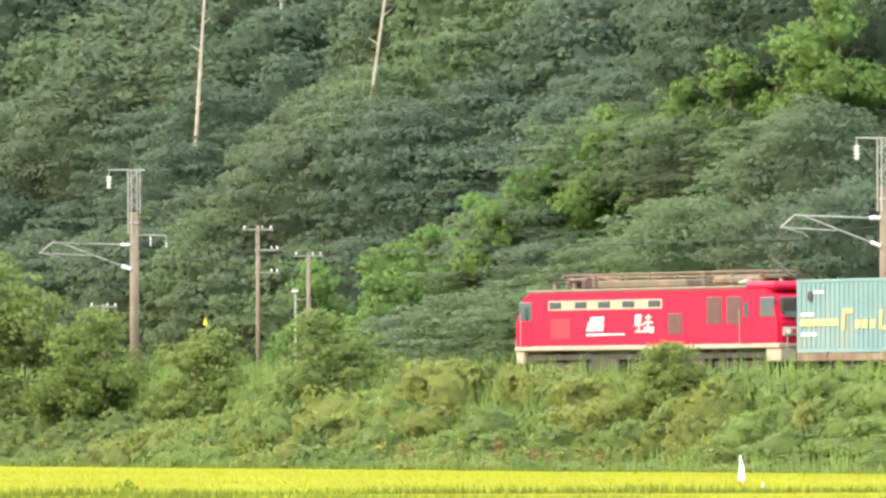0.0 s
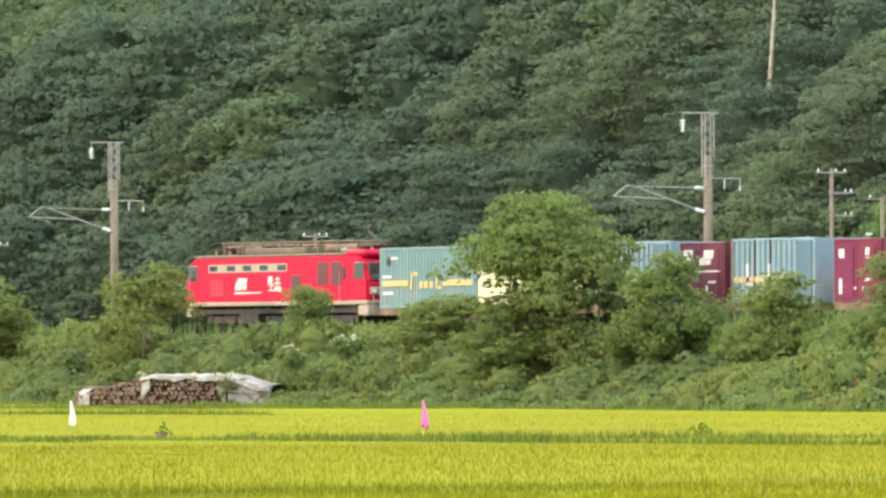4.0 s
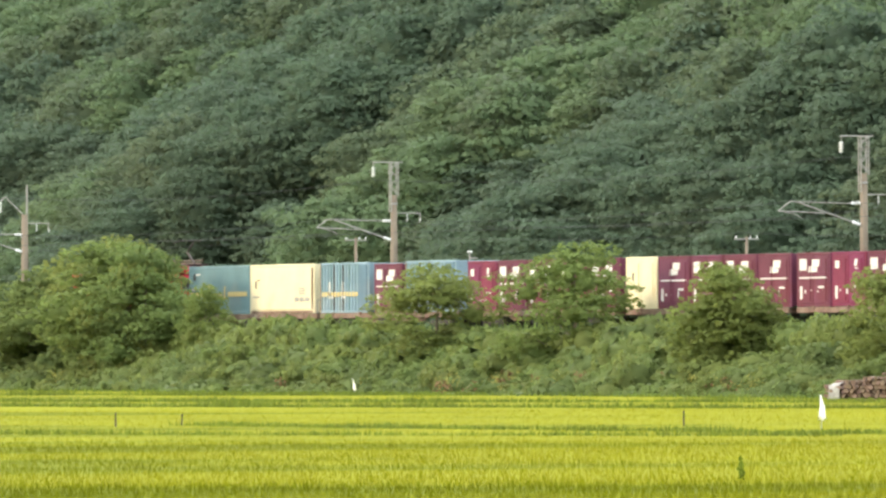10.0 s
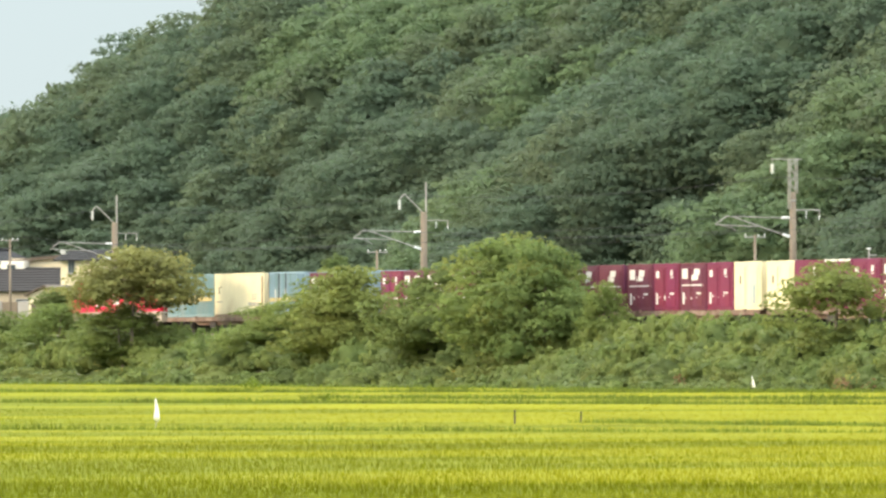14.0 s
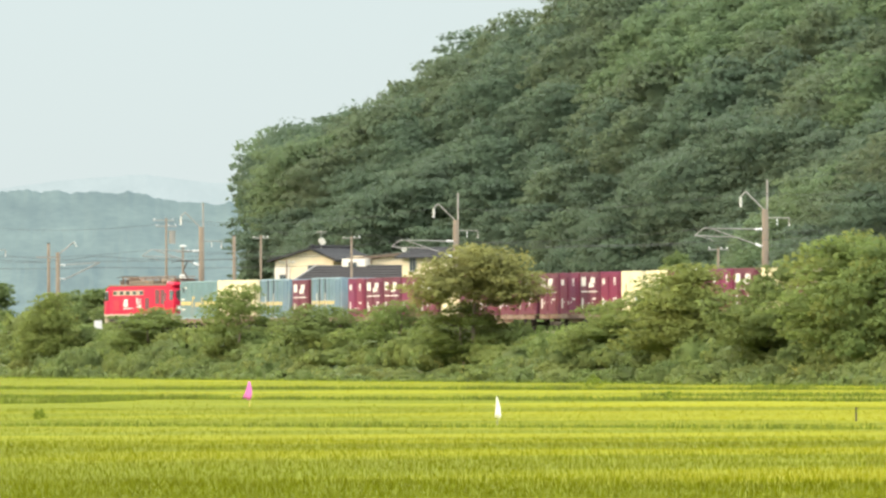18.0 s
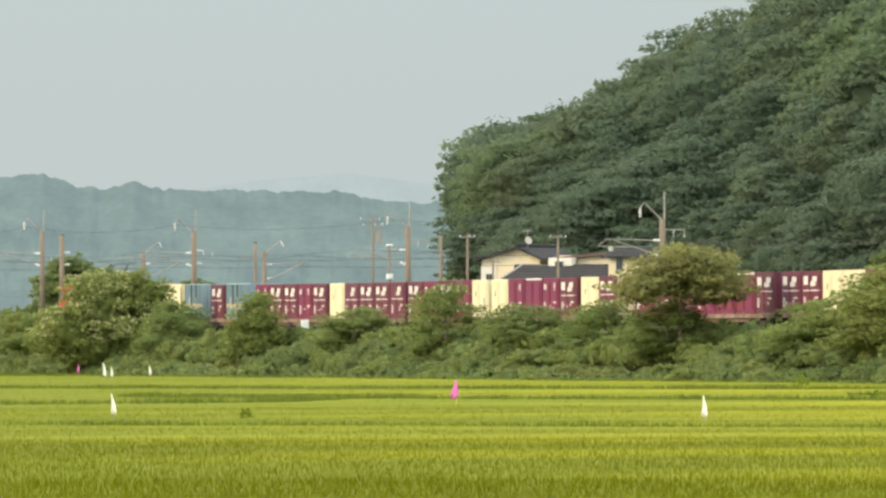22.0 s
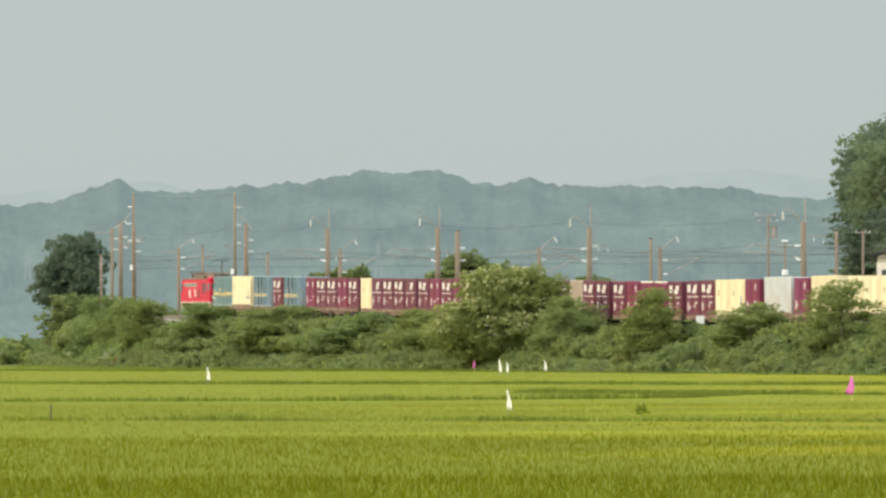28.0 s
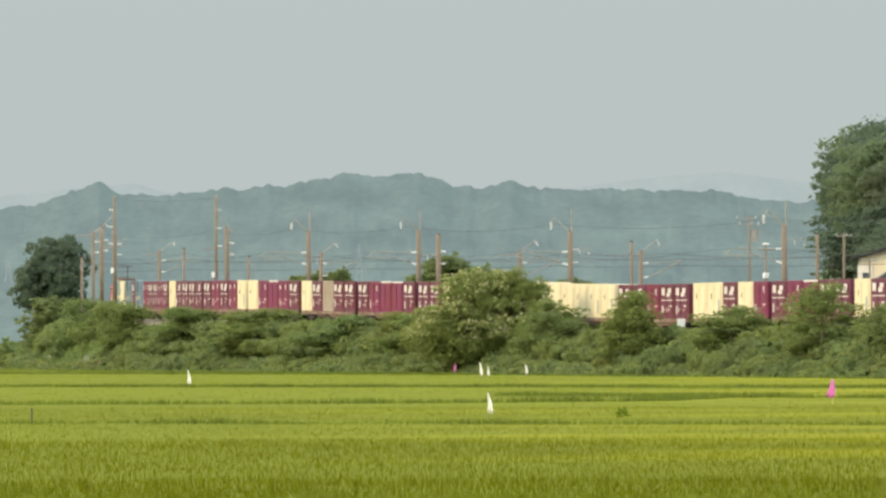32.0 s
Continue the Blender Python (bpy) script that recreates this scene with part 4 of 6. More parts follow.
# -- container wagon --
def make_wagon():
    w = empty("freight_wagon", "rust-brown flat container wagon rolling on the track", "freight wagon", "wagons of the freight train")
    bm = boxed(-10.0, 10.0, -1.28, -1.08, 0.72, 0.98, bevel=0.02)
    box(bm, -10.0, 10.0, 1.08, 1.28, 0.72, 0.98, bevel=0.02)
    for k in range(11):
        box(bm, -10.0 + 1.96 * k, -9.8 + 1.96 * k, -1.08, 1.08, 0.74, 0.95)
    part("underframe", bm, M_WAGON, w)
    part("sill", plate(bmesh.new(), [(-5.2, 0.72), (-4.2, 0.5), (4.2, 0.5), (5.2, 0.72)], -0.95, 0.1), M_WAGON, w)
    for x in (-7.1, 7.1):
        bogie(w, x, 1.9, 0.43, M_DARK)
    part("brake_box", boxed(-1.6, -0.4, -1.15, -0.6, 0.32, 0.72, bevel=0.03), M_DARK, w)
    part("air_tank", rodded((0.5, -0.8, 0.5), (2.0, -0.8, 0.5), 0.2, seg=12), M_DARK, w)
    for x in (-10.25, 10.25):
        part("coupler", boxed(x - 0.28, x + 0.28, -0.12, 0.12, 0.72, 0.96, bevel=0.03), M_DARK, w)
    part("hand_rail", rod(rod(rodded((9.9, -1.2, 0.98), (9.9, -1.2, 1.7), 0.025, seg=6), (9.9, -0.5, 0.98), (9.9, -0.5, 1.7), 0.025, seg=6), (9.9, -1.2, 1.7), (9.9, -0.5, 1.7), 0.025, seg=6), M_GALV, w)
    for x in (-8.0, -4.0, 0.0, 4.0, 8.0):
        part("twist_lock", boxed(x - 0.12, x + 0.12, -1.34, -1.22, 0.86, 1.04, bevel=0.02), M_WAGON, w)
    return w


# -- containers: local x runs backwards from the container's front, y = -1.22 faces the camera --
def container(ch, n, seed):
    r = random.Random(seed)
    short = n < 5.2
    h = 2.5 if short else 2.6
    L = n - 0.2
    look_of = {"T": (M_TEAL, "long teal container with a yellow band, on a wagon"), "W": (M_WHITE, "long plain white container with a brown lower edge, on a wagon"),
               "V": (M_WHITE, "plain cream-white container, on a wagon"), "w": (M_WHITE, "short cream-white container, on a wagon"),
               "e": (M_CREAM, "short beige ribbed container, on a wagon"), "B": (M_BLUE, "light blue ribbed container with a yellow band, on a wagon"),
               "S": (M_SILVER, "silver-grey container with rusty stains, on a wagon"), "m": (M_MAROON[1], "plain magenta container with small white marks, on a wagon"),
               "j": (M_MAROON[1], "magenta container with a small white emblem, on a wagon"), "b": (M_MAROON[1], "magenta container with a white top bar, on a wagon"),
               "p": (M_MAROON[0], "maroon container with white square, emblem and stripe, on a wagon"), "q": (M_MAROON[0], "maroon container with a white emblem and square, on a wagon"),
               "l": (M_MAROON[0], "maroon container with white emblem and stripe, on a wagon")}
    mat, label = look_of[ch]
    c = empty("container", label, "container", "containers of the freight train")
    y = -1.22
    bm = boxed(0.1, L, -1.2, 1.2, 0.06, h - 0.03, bevel=0.02)
    part("body", bm, mat, c)
    for x in (0.06, L - 0.06):
        part("corner_post", boxed(x - 0.06, x + 0.1, y - 0.01, y + 0.14, 0, h, bevel=0.02), M_WAGON if ch == "B" and x < 1 else mat, c)
    part("top_rail", boxed(0.16, L - 0.12, y - 0.015, y + 0.1, h - 0.12, h, bevel=0.015), M_MARK if ch == "b" else mat, c)
    part("bottom_rail", boxed(0.16, L - 0.12, y - 0.015, y + 0.1, 0.0, 0.14, bevel=0.015), M_WAGON if ch in "WVS" else mat, c)
    bm = bmesh.new()
    if ch in "TVSe":
        k = int(L / 0.32)
        for i in range(k):
            x = 0.25 + (L - 0.5) * i / (k - 1)
            box(bm, x - 0.07, x + 0.07, y - 0.012, y + 0.05, 0.16, h - 0.14, bevel=0.01)
        part("side_ribs", bm, mat, c)
    elif ch == "B":
        for i in range(13):
            x = 0.3 + (L - 1.75) * i / 12
            part("side_post", boxed(x - 0.03, x + 0.03, y - 0.05, y + 0.05, 0.1, h - 0.06, bevel=0.01), M_DARK if i in (4, 7) else M_BLUE if i % 3 else M_TEAL, c)
        bm.free()
    elif ch == "W":
        part("side_panel", box(bm, 0.3, L - 0.3, y - 0.02, y + 0.03, 0.2, h - 0.2, bevel=0.01), mat, c)
    else:
        for x0, x1 in ((0.2, L / 2 - 0.02), (L / 2 + 0.02, L - 0.16)):
            part("door", boxed(x0, x1, y - 0.02, y + 0.04, 0.16, h - 0.14, bevel=0.012), mat, c)
            part("door_bar", rodded((x1 - 0.25, y - 0.045, 0.25), (x1 - 0.25, y - 0.045, h - 0.3), 0.022, seg=6), mat, c)
        bm.free()
    ys = y - 0.024

    def mark(name, pts, m=M_MARK):
        part(name, plate(bmesh.new(), pts, ys), m, c)

    def emblem(x, z, k=1.0):
        bm = bmesh.new()
        plate(bm, rect(x, x + 0.42 * k, z, z + 0.26 * k, 0.06), ys)
        plate(bm, rect(x + 0.32 * k, x + 1.05 * k, z + 0.22 * k, z + 0.52 * k, 0.08), ys)
        plate(bm, rect(x + 0.45 * k, x + 0.85 * k, z + 0.02, z + 0.2 * k, 0.05), ys)
        part("emblem", bm, M_MARK, c)

    if ch in "pql":
        if ch != "l":
            mark("white_square", rect(0.4, 1.2, 1.68, 2.2))
        emblem({"p": 1.75, "q": 1.45, "l": 1.5}[ch] + r.uniform(-0.05, 0.05), 1.58, 1.15)
        if ch != "q" or r.random() < 0.8:
            mark("stripe", rect(0.35, L - 0.35, 1.30, 1.37))
    elif ch in "jm":
        mark("small_emblem", rect(2.65, 2.95, 1.85, 2.15, 0.05))
        mark("small_emblem_line", rect(2.7, 3.05, 1.72, 1.78))
        if ch == "j" and r.random() < 0.6:
            mark("white_square", rect(0.45, 0.9, 1.75, 2.1))
    if ch in "pqljm":
        mark("data_plate", rect(0.45, 0.7, 0.35, 0.95))
        mark("lettering", rect(2.55, 3.2, 0.85, 0.95))
        for k in range(3):
            x = 0.9 + 0.75 * k + r.uniform(-0.1, 0.1)
            mark("lettering", rect(x, x + 0.16, 0.45 + r.uniform(0, 0.3), 0.62 + r.uniform(0, 0.2)))
    if ch in "TB":
        if ch == "T":
            mark("yellow_band", rect(0.3, 2.9, 0.95, 1.2), M_YELLOW)
            mark("yellow_band", rect(6.3, L - 0.3, 0.95, 1.2), M_YELLOW)
            mark("letter_shape", rect(3.1, 3.3, 0.8, 1.55, 0.1), M_YELLOW)
            mark("letter_shape", rect(3.3, 3.85, 1.38, 1.55, 0.05), M_YELLOW)
            for k in range(3):
                mark("letter_shape", rect(4.0 + 0.5 * k, 4.35 + 0.5 * k, 0.85, 1.15, 0.05), M_YELLOW)
            mark("letter_shape", rect(5.6, 5.78, 0.8, 1.5, 0.1), M_YELLOW)
            mark("letter_shape", rect(5.7, 6.2, 0.8, 0.93), M_YELLOW)
            mark("round_mark", [(0.95 + 0.17 * math.cos(k * math.pi / 5), 2.0 + 0.2 * math.sin(k * math.pi / 5)) for k in range(10)], M_DARK)
            mark("lettering", rect(1.2, 1.9, 2.1, 2.2))
            mark("lettering", rect(0.35, 1.2, 1.3, 1.42))
            mark("lettering", rect(0.35, 1.4, 0.6, 0.72))
        else:
            mark("yellow_band", rect(0.35, L - 1.5, 0.85, 1.08), M_YELLOW)
            part("end_panel", boxed(L - 1.35, L - 0.12, y - 0.065, y + 0.04, 0.12, h - 0.1, bevel=0.01), M_SLATE, c, "darker slate-blue end panel")
            for x in (1.4, 3.3):
                mark("letter_shape", rect(x, x + 0.2, 0.75, 1.6), M_MARK)
                mark("letter_shape", rect(x + 0.2, x + 0.6, 0.75, 0.9), M_MARK)
    if ch in "WVw":
        mark("latch", rect(0.9, 1.05, 1.35, 1.75), M_DARK)
        if ch == "W":
            for k in range(3):
                mark("lettering", rect(L - 2.9 + 0.8 * k, L - 2.25 + 0.8 * k, 0.62, 0.84), M_GALV)
            for k in range(3):
                mark("lettering", rect(L - 2.2, L - 1.3, 1.0 + 0.14 * k, 1.07 + 0.14 * k), M_GALV)
            mark("lettering", rect(0.5, 1.5, 0.85, 0.93), M_GALV)
            mark("latch", rect(1.2, 1.5, 1.75, 1.8), M_DARK)
            part("hinge_post", boxed(L - 0.3, L - 0.18, y - 0.05, y + 0.02, 0.2, h - 0.2), M_WAGON, c)
        elif r.random() < 0.5:
            mark("blue_patch", rect(L - 1.1, L - 0.75, 0.3, 1.3), M_BLUE)
    return c


SLOT = {"T": 9.75, "W": 10.0, "B": 7.35, "V": 6.75, "S": 7.2}
wagon = make_wagon()
first = True
for i, (off, load) in enumerate(LOADS):
    mid = off + 10.15
    moving.append((wagon if i == 0 else copy_thing(wagon, Matrix()), mid, 0, 0))
    x = -10.1
    for k, ch in enumerate(load):
        n = SLOT.get(ch, 4.1 if len(load) == 5 else 5.2)
        ob = container(ch, 4.1 if n == 5.2 else n, 100 * i + k)
        moving.append((ob, mid, x + (0.7 if n == 5.2 else 0), 1.0))
        x += n


# -- electric locomotive: front at -x, length 19.2 m --
def make_loco():
    lo = empty("locomotive", "bright red electric locomotive with a cream lower band pulling the train", "locomotive")
    side = [(-9.6, 1.28), (-9.6, 2.2), (-9.15, 3.1), (-8.75, 3.32), (8.6, 3.32), (9.2, 3.05), (9.6, 2.2), (9.6, 1.28)]
    bm = bmesh.new()
    a = [bm.verts.new((px, -1.4, pz)) for px, pz in side]
    b = [bm.verts.new((px, 1.4, pz)) for px, pz in side]
    bm.faces.new(a)
    bm.faces.new(b[::-1])
    for i in range(8):
        j = (i + 1) % 8
        bm.faces.new((a[j], a[i], b[i], b[j]))
    bmesh.ops.recalc_face_normals(bm, faces=bm.faces)
    bmesh.ops.bevel(bm, geom=list(bm.edges), offset=0.09, segments=2, affect="EDGES")
    body = part("body", bm, M_RED, lo, smooth=False)
    part("cream_band", boxed(-9.62, 9.62, -1.42, 1.42, 1.20, 1.38, bevel=0.03), M_CREAM, lo, "cream painted lower band")
    for x0, x1 in ((-9.6, -9.0), (8.6, 9.6)):
        part("skirt", boxed(x0, x1, -1.36, 1.36, 0.72, 1.20, bevel=0.05), M_CREAM, lo)
    for x in (-9.75, 9.75):
        part("coupler", boxed(x - 0.3, x + 0.3, -0.16, 0.16, 0.7, 1.0, bevel=0.03), M_DARK, lo)
    ys = -1.405
    part("window_band", plate(bmesh.new(), rect(-7.05, 1.35, 2.68, 3.04), ys), M_CREAM, body, "pale grey window band")
    for x in (-6.5, -4.6, -2.87, -1.1, 0.8):
        w = part("side_window", boxed(x - 0.44, x + 0.44, ys - 0.035, ys + 0.05, 2.74, 2.99, bevel=0.03), M_DARK, body)
        part("pane", boxed(x - 0.36, x + 0.36, ys - 0.042, ys, 2.78, 2.95), M_GLASS, w)
    part("side_hatch", boxed(-6.87, -5.4, ys - 0.012, ys + 0.05, 1.62, 2.36, bevel=0.01), M_HATCH, body)
    for x0, x1, z0, z1 in ((1.78, 2.78, 1.72, 2.5), (4.55, 5.6, 2.06, 3.06), (5.95, 7.0, 2.06, 3.06)):
        lv = part("louvre", boxed(x0, x1, ys - 0.015, ys + 0.05, z0, z1, bevel=0.015), M_LOUVRE, body, "dark air intake louvre")
        k = int((z1 - z0) / 0.12)
        for i in range(k):
            z = z0 + 0.06 + (z1 - z0 - 0.12) * i / (k - 1)
            part("slat", boxed(x0 + 0.05, x1 - 0.05, ys - 0.03, ys, z - 0.025, z + 0.02), M_LOUVRE, lv)
    for x in (-8.65, 7.35):
        d = part("cab_door", boxed(x - 0.33, x + 0.33, ys - 0.012, ys + 0.05, 1.32, 3.0, bevel=0.02), M_RED, body)
        part("door_window", boxed(x - 0.17, x + 0.17, ys - 0.02, ys, 2.3, 2.85, bevel=0.02), M_GLASS, d)
        part("hand_rail", rodded((x - 0.42, ys - 0.05, 1.4), (x - 0.42, ys - 0.05, 2.6), 0.018, seg=6), M_GALV, d)
    # emblem, underline and the painted character, as plain white shapes
    bm = bmesh.new()
    plate(bm, rect(-4.2, -3.5, 1.9, 2.22, 0.12), ys)
    plate(bm, rect(-3.95, -2.95, 2.2, 2.42, 0.08), ys)
    plate(bm, rect(-3.4, -3.0, 1.9, 2.17, 0.1), ys)
    part("emblem", bm, M_MARK, body, "white painted emblem")
    part("emblem_line", plate(bmesh.new(), [(-4.2, 1.72), (-1.4, 1.75), (-1.4, 1.80), (-4.2, 1.81)], ys), M_MARK, body)
    for x0, z0, x1, z1 in ((-0.65, 2.05, -0.2, 2.35), (-0.7, 1.95, 0.0, 2.0), (-0.4, 1.72, -0.3, 2.2), (-0.65, 1.7, -0.05, 1.76), (0.1, 2.2, 0.55, 2.27), (0.0, 2.02, 0.65, 2.09), (0.28, 1.8, 0.38, 2.35), (0.0, 1.7, 0.3, 1.9), (0.38, 1.68, 0.7, 1.9)):
        part("brush_stroke", plate(bmesh.new(), rect(x0, x1, min(z0, z1) + 0.13, max(z0, z1) + 0.13, 0.05), ys), M_MARK, body)
    # cab ends
    for sgn in (-1, 1):
        e = part("windscreen_frame", box(bmesh.new(), *sorted((sgn * 9.30, sgn * 9.52)), -1.22, 1.22, 2.25, 3.02, bevel=0.05), M_DARK, body)
        for y0, y1 in ((-1.12, -0.06), (0.06, 1.12)):
            bm = bmesh.new()
            vs = [bm.verts.new(p) for p in ((sgn * 9.63, y0, 2.28), (sgn * 9.63, y1, 2.28), (sgn * 9.27, y1, 3.02), (sgn * 9.27, y0, 3.02))]
            bm.faces.new(vs if sgn > 0 else vs[::-1])
            bmesh.ops.solidify(bm, geom=bm.faces[:], thickness=0.02)
            part("windscreen", bm, M_SCREEN, e)
        part("corner_window", boxed(*sorted((sgn * 8.3, sgn * 9.28)), ys - 0.015, ys + 0.05, 2.3, 3.02, bevel=0.03), M_SCREEN, body)
        for y in (-0.95, 0.95):
            lampbox = part("lamp_box", boxed(*sorted((sgn * 9.58, sgn * 9.70)), y - 0.3, y + 0.3, 1.62, 1.95, bevel=0.03), M_CREAM, body)
            part("headlight", rodded((sgn * 9.69, y - 0.12, 1.79), (sgn * 9.73, y - 0.12, 1.79), 0.1, seg=12), M_LAMP, lampbox)
            part("tail_light", rodded((sgn * 9.69, y + 0.14, 1.79), (sgn * 9.73, y + 0.14, 1.79), 0.07, seg=12), M_TAIL, lampbox)
        part("end_rail", rod(rod(rodded((sgn * 9.85, -1.2, 1.3), (sgn * 9.85, 1.2, 1.3), 0.025, seg=6), (sgn * 9.85, -1.2, 1.0), (sgn * 9.85, -1.2, 1.6), 0.025, seg=6),
                             (sgn * 9.85, 1.2, 1.0), (sgn * 9.85, 1.2, 1.6), 0.025, seg=6), M_GALV, body)
    # roof and its gear
    part("roof", boxed(-8.9, 7.1, -1.3, 1.3, 3.30, 3.46, bevel=0.06), M_ROOF, lo, "brown weathered roof")
    part("cab_roof", boxed(7.1, 9.2, -1.32, 1.32, 3.25, 3.58, bevel=0.12), M_RED, lo)
    part("roof_hatch", boxed(-4.2, 2.3, -0.95, 0.95, 3.46, 3.74, bevel=0.05), M_ROOF, lo)
    part("air_conditioner", boxed(3.8, 7.3, -0.8, 0.8, 3.46, 3.86, bevel=0.14), M_ROOF, lo)
    for y in (-0.7, 0.7):
        part("roof_rail", rodded((-7.2, y, 3.98), (7.4, y, 3.98), 0.035, seg=6), M_ROOF, lo)
    for k in range(8):
        x = -6.8 + 2.0 * k
        ins = part("roof_insulator", rodded((x, -0.7, 3.46), (x, -0.7, 3.96), 0.07, 0.05, seg=8), M_ROOF, lo)
        for j in range(3):
            part("shed", rodded((x, -0.7, 3.58 + 0.12 * j), (x, -0.7, 3.61 + 0.12 * j), 0.12, seg=10), M_INSULATOR, ins)
    part("roof_cabling", rod(rodded((-6.0, -0.2, 3.9), (3.5, 0.3, 3.82), 0.04, seg=6), (-6.0, 0.3, 3.85), (-4.2, 0.3, 3.7), 0.05, seg=6), M_WAGON, lo)
    part("breaker", boxed(-7.6, -6.4, -0.3, 0.5, 3.46, 3.9, bevel=0.08), M_WAGON, lo)
    part("horn", rodded((6.2, -1.0, 3.55), (6.9, -1.0, 3.6), 0.06, 0.12, seg=10), M_GALV, lo)

    def pantograph(x, up, sgn):
        top = 5.05 if up else 4.05
        p = part("pantograph", boxed(x - 0.9, x + 0.9, -0.6, 0.6, 3.70, 3.78), M_DARK, lo)
        for dx in (-0.7, 0.7):
            part("pantograph_insulator", rodded((x + dx, -0.5, 3.46), (x + dx, -0.5, 3.7), 0.09, seg=8), M_INSULATOR, p)
        knee = (x + sgn * (0.75 if up else 1.2), 0, 3.78 + (top - 3.78) * 0.5)
        part("lower_arm", rodded((x - sgn * 0.5, 0, 3.78), knee, 0.06, seg=8), M_DARK, p)
        part("upper_arm", rodded(knee, (x - sgn * 0.25, 0, top - 0.08), 0.045, seg=8), M_DARK, p)
        part("pan_head", rod(rod(rodded((x - 0.5, -0.55, top), (x - 0.5, 0.55, top), 0.03, seg=6), (x + 0.1, -0.55, top), (x + 0.1, 0.55, top), 0.03, seg=6),
                             (x - 0.5, -0.9, top - 0.12), (x - 0.5, -0.55, top), 0.025, seg=6), M_DARK, p)

    pantograph(-7.4, False, 1)
    pantograph(7.6, True, -1)
    # running gear
    part("underframe", boxed(-8.8, 8.6, -1.2, 1.2, 0.86, 1.05), M_DARK, lo)
    for x in (-6.2, 0.0, 6.2):
        bogie(lo, x, 2.5, 0.56, M_DARK)
    for x0, x1 in ((-4.2, -2.2), (2.1, 4.0)):
        part("equipment_box", boxed(x0, x1, -1.2, 1.2, 0.4, 0.88, bevel=0.04), M_DARK, lo)
    return lo


loco = make_loco()
moving.append((loco, -11.1, 0, 0))

# ---- the railway ----
def strip(name, section, mat, label, category, u0=200.0, u1=1150.0, step=10.0, kind="structure"):
    """A long body with the cross-section (dy, dz over the rail top) along the track."""
    us = np.arange(u0, u1 + 1, step)
    vs, fs, n = [], [], len(section)
    for u in us:
        for dy, dz in section:
            x, y, th = along(float(u), dy)
            vs.append((x, y, rail_z(float(u)) + dz))
    for i in range(len(us) - 1):
        for j in range(n):
            k = (j + 1) % n
            fs.append((i * n + j, i * n + k, (i + 1) * n + k, (i + 1) * n + j))
    ob = new(name, link_mesh(name, vs, fs, mat))
    return tagged(ob, label, category, kind=kind)


strip("ballast", [(-2.9, -0.62), (-1.7, -0.2), (1.7, -0.2), (2.9, -0.62)], M_BALLAST, "grey-brown ballast bed of the railway", "ballast")
for dy in (-0.57, 0.5):
    strip("rail", [(dy, -0.16), (dy + 0.07, -0.16), (dy + 0.07, 0.0), (dy, 0.0)], M_STEEL, "worn steel rail on the ballast", "rail")
V, F = [], []
for k in range(1100):
    u = 262 + 0.62 * k
    x, y, th = along(u)
    z = rail_z(u) - 0.19
    b = len(V)
    c, sn = math.cos(-th), math.sin(-th)
    for dz in (0.0, 0.06):
        for dx, dy in ((-0.12, -1.25), (0.12, -1.25), (0.12, 1.25), (-0.12, 1.25)):
            V.append((x + dx * c - dy * sn, y + dx * sn + dy * c, z + dz))
    F += [(b + 4, b + 5, b + 6, b + 7), (b, b + 1, b + 5, b + 4), (b + 1, b + 2, b + 6, b + 5), (b + 2, b + 3, b + 7, b + 6), (b + 3, b, b + 4, b + 7)]
tagged(new("sleepers", link_mesh("sleepers", V, F, M_CONCRETE)), "concrete sleepers under the rails", "sleepers", kind="stuff")


# ---- overhead line ----
def insulator(parent, a, b, r=0.09, sheds=4):
    a, b = Vector(a), Vector(b)
    core = part("insulator", rodded(a, b, r * 0.45, seg=8), M_PORCELAIN, parent, "string of white porcelain discs")
    d = (b - a).normalized()
    for k in range(sheds):
        c = a + (b - a) * (k + 0.5) / sheds
        part("shed", rodded(c - d * 0.025, c + d * 0.03, r * 1.15, r * 0.7, seg=10), M_PORCELAIN, core)


def cantilever(m, z, reach=4.3, up=9.66):
    """The hinged bracket that holds the wires over the track; z is the mast's foot."""
    a, b = up - z, up - 1.0 - z
    insulator(m, (0, -0.2, a), (0, -0.65, a), 0.075, 5)
    insulator(m, (0, -0.2, b), (0, -0.6, b + 0.13), 0.075, 5)
    part("top_tube", rodded((0, -0.65, a), (0, -reach + 0.55, a + 0.08), 0.035), M_GALV, m)
    part("diagonal_tube", rodded((0, -0.6, b + 0.13), (0, -reach + 0.9, a + 0.06), 0.035), M_GALV, m)
    part("steady_tube", rod(rodded((0, -2.0, a - 0.46), (0, -reach - 0.05, a - 0.36), 0.03), (0, -reach - 0.05, a - 0.36), (0, -reach + 0.55, a + 0.08), 0.03), M_GALV, m)
    part("steady_arm", rod(rodded((0, -reach + 0.2, a - 0.4), (0, -reach + 0.9, a - 0.55), 0.02), (0, -reach + 0.9, a - 0.55), (0, -reach + 1.1, a - 0.7), 0.02), M_GALV, m)


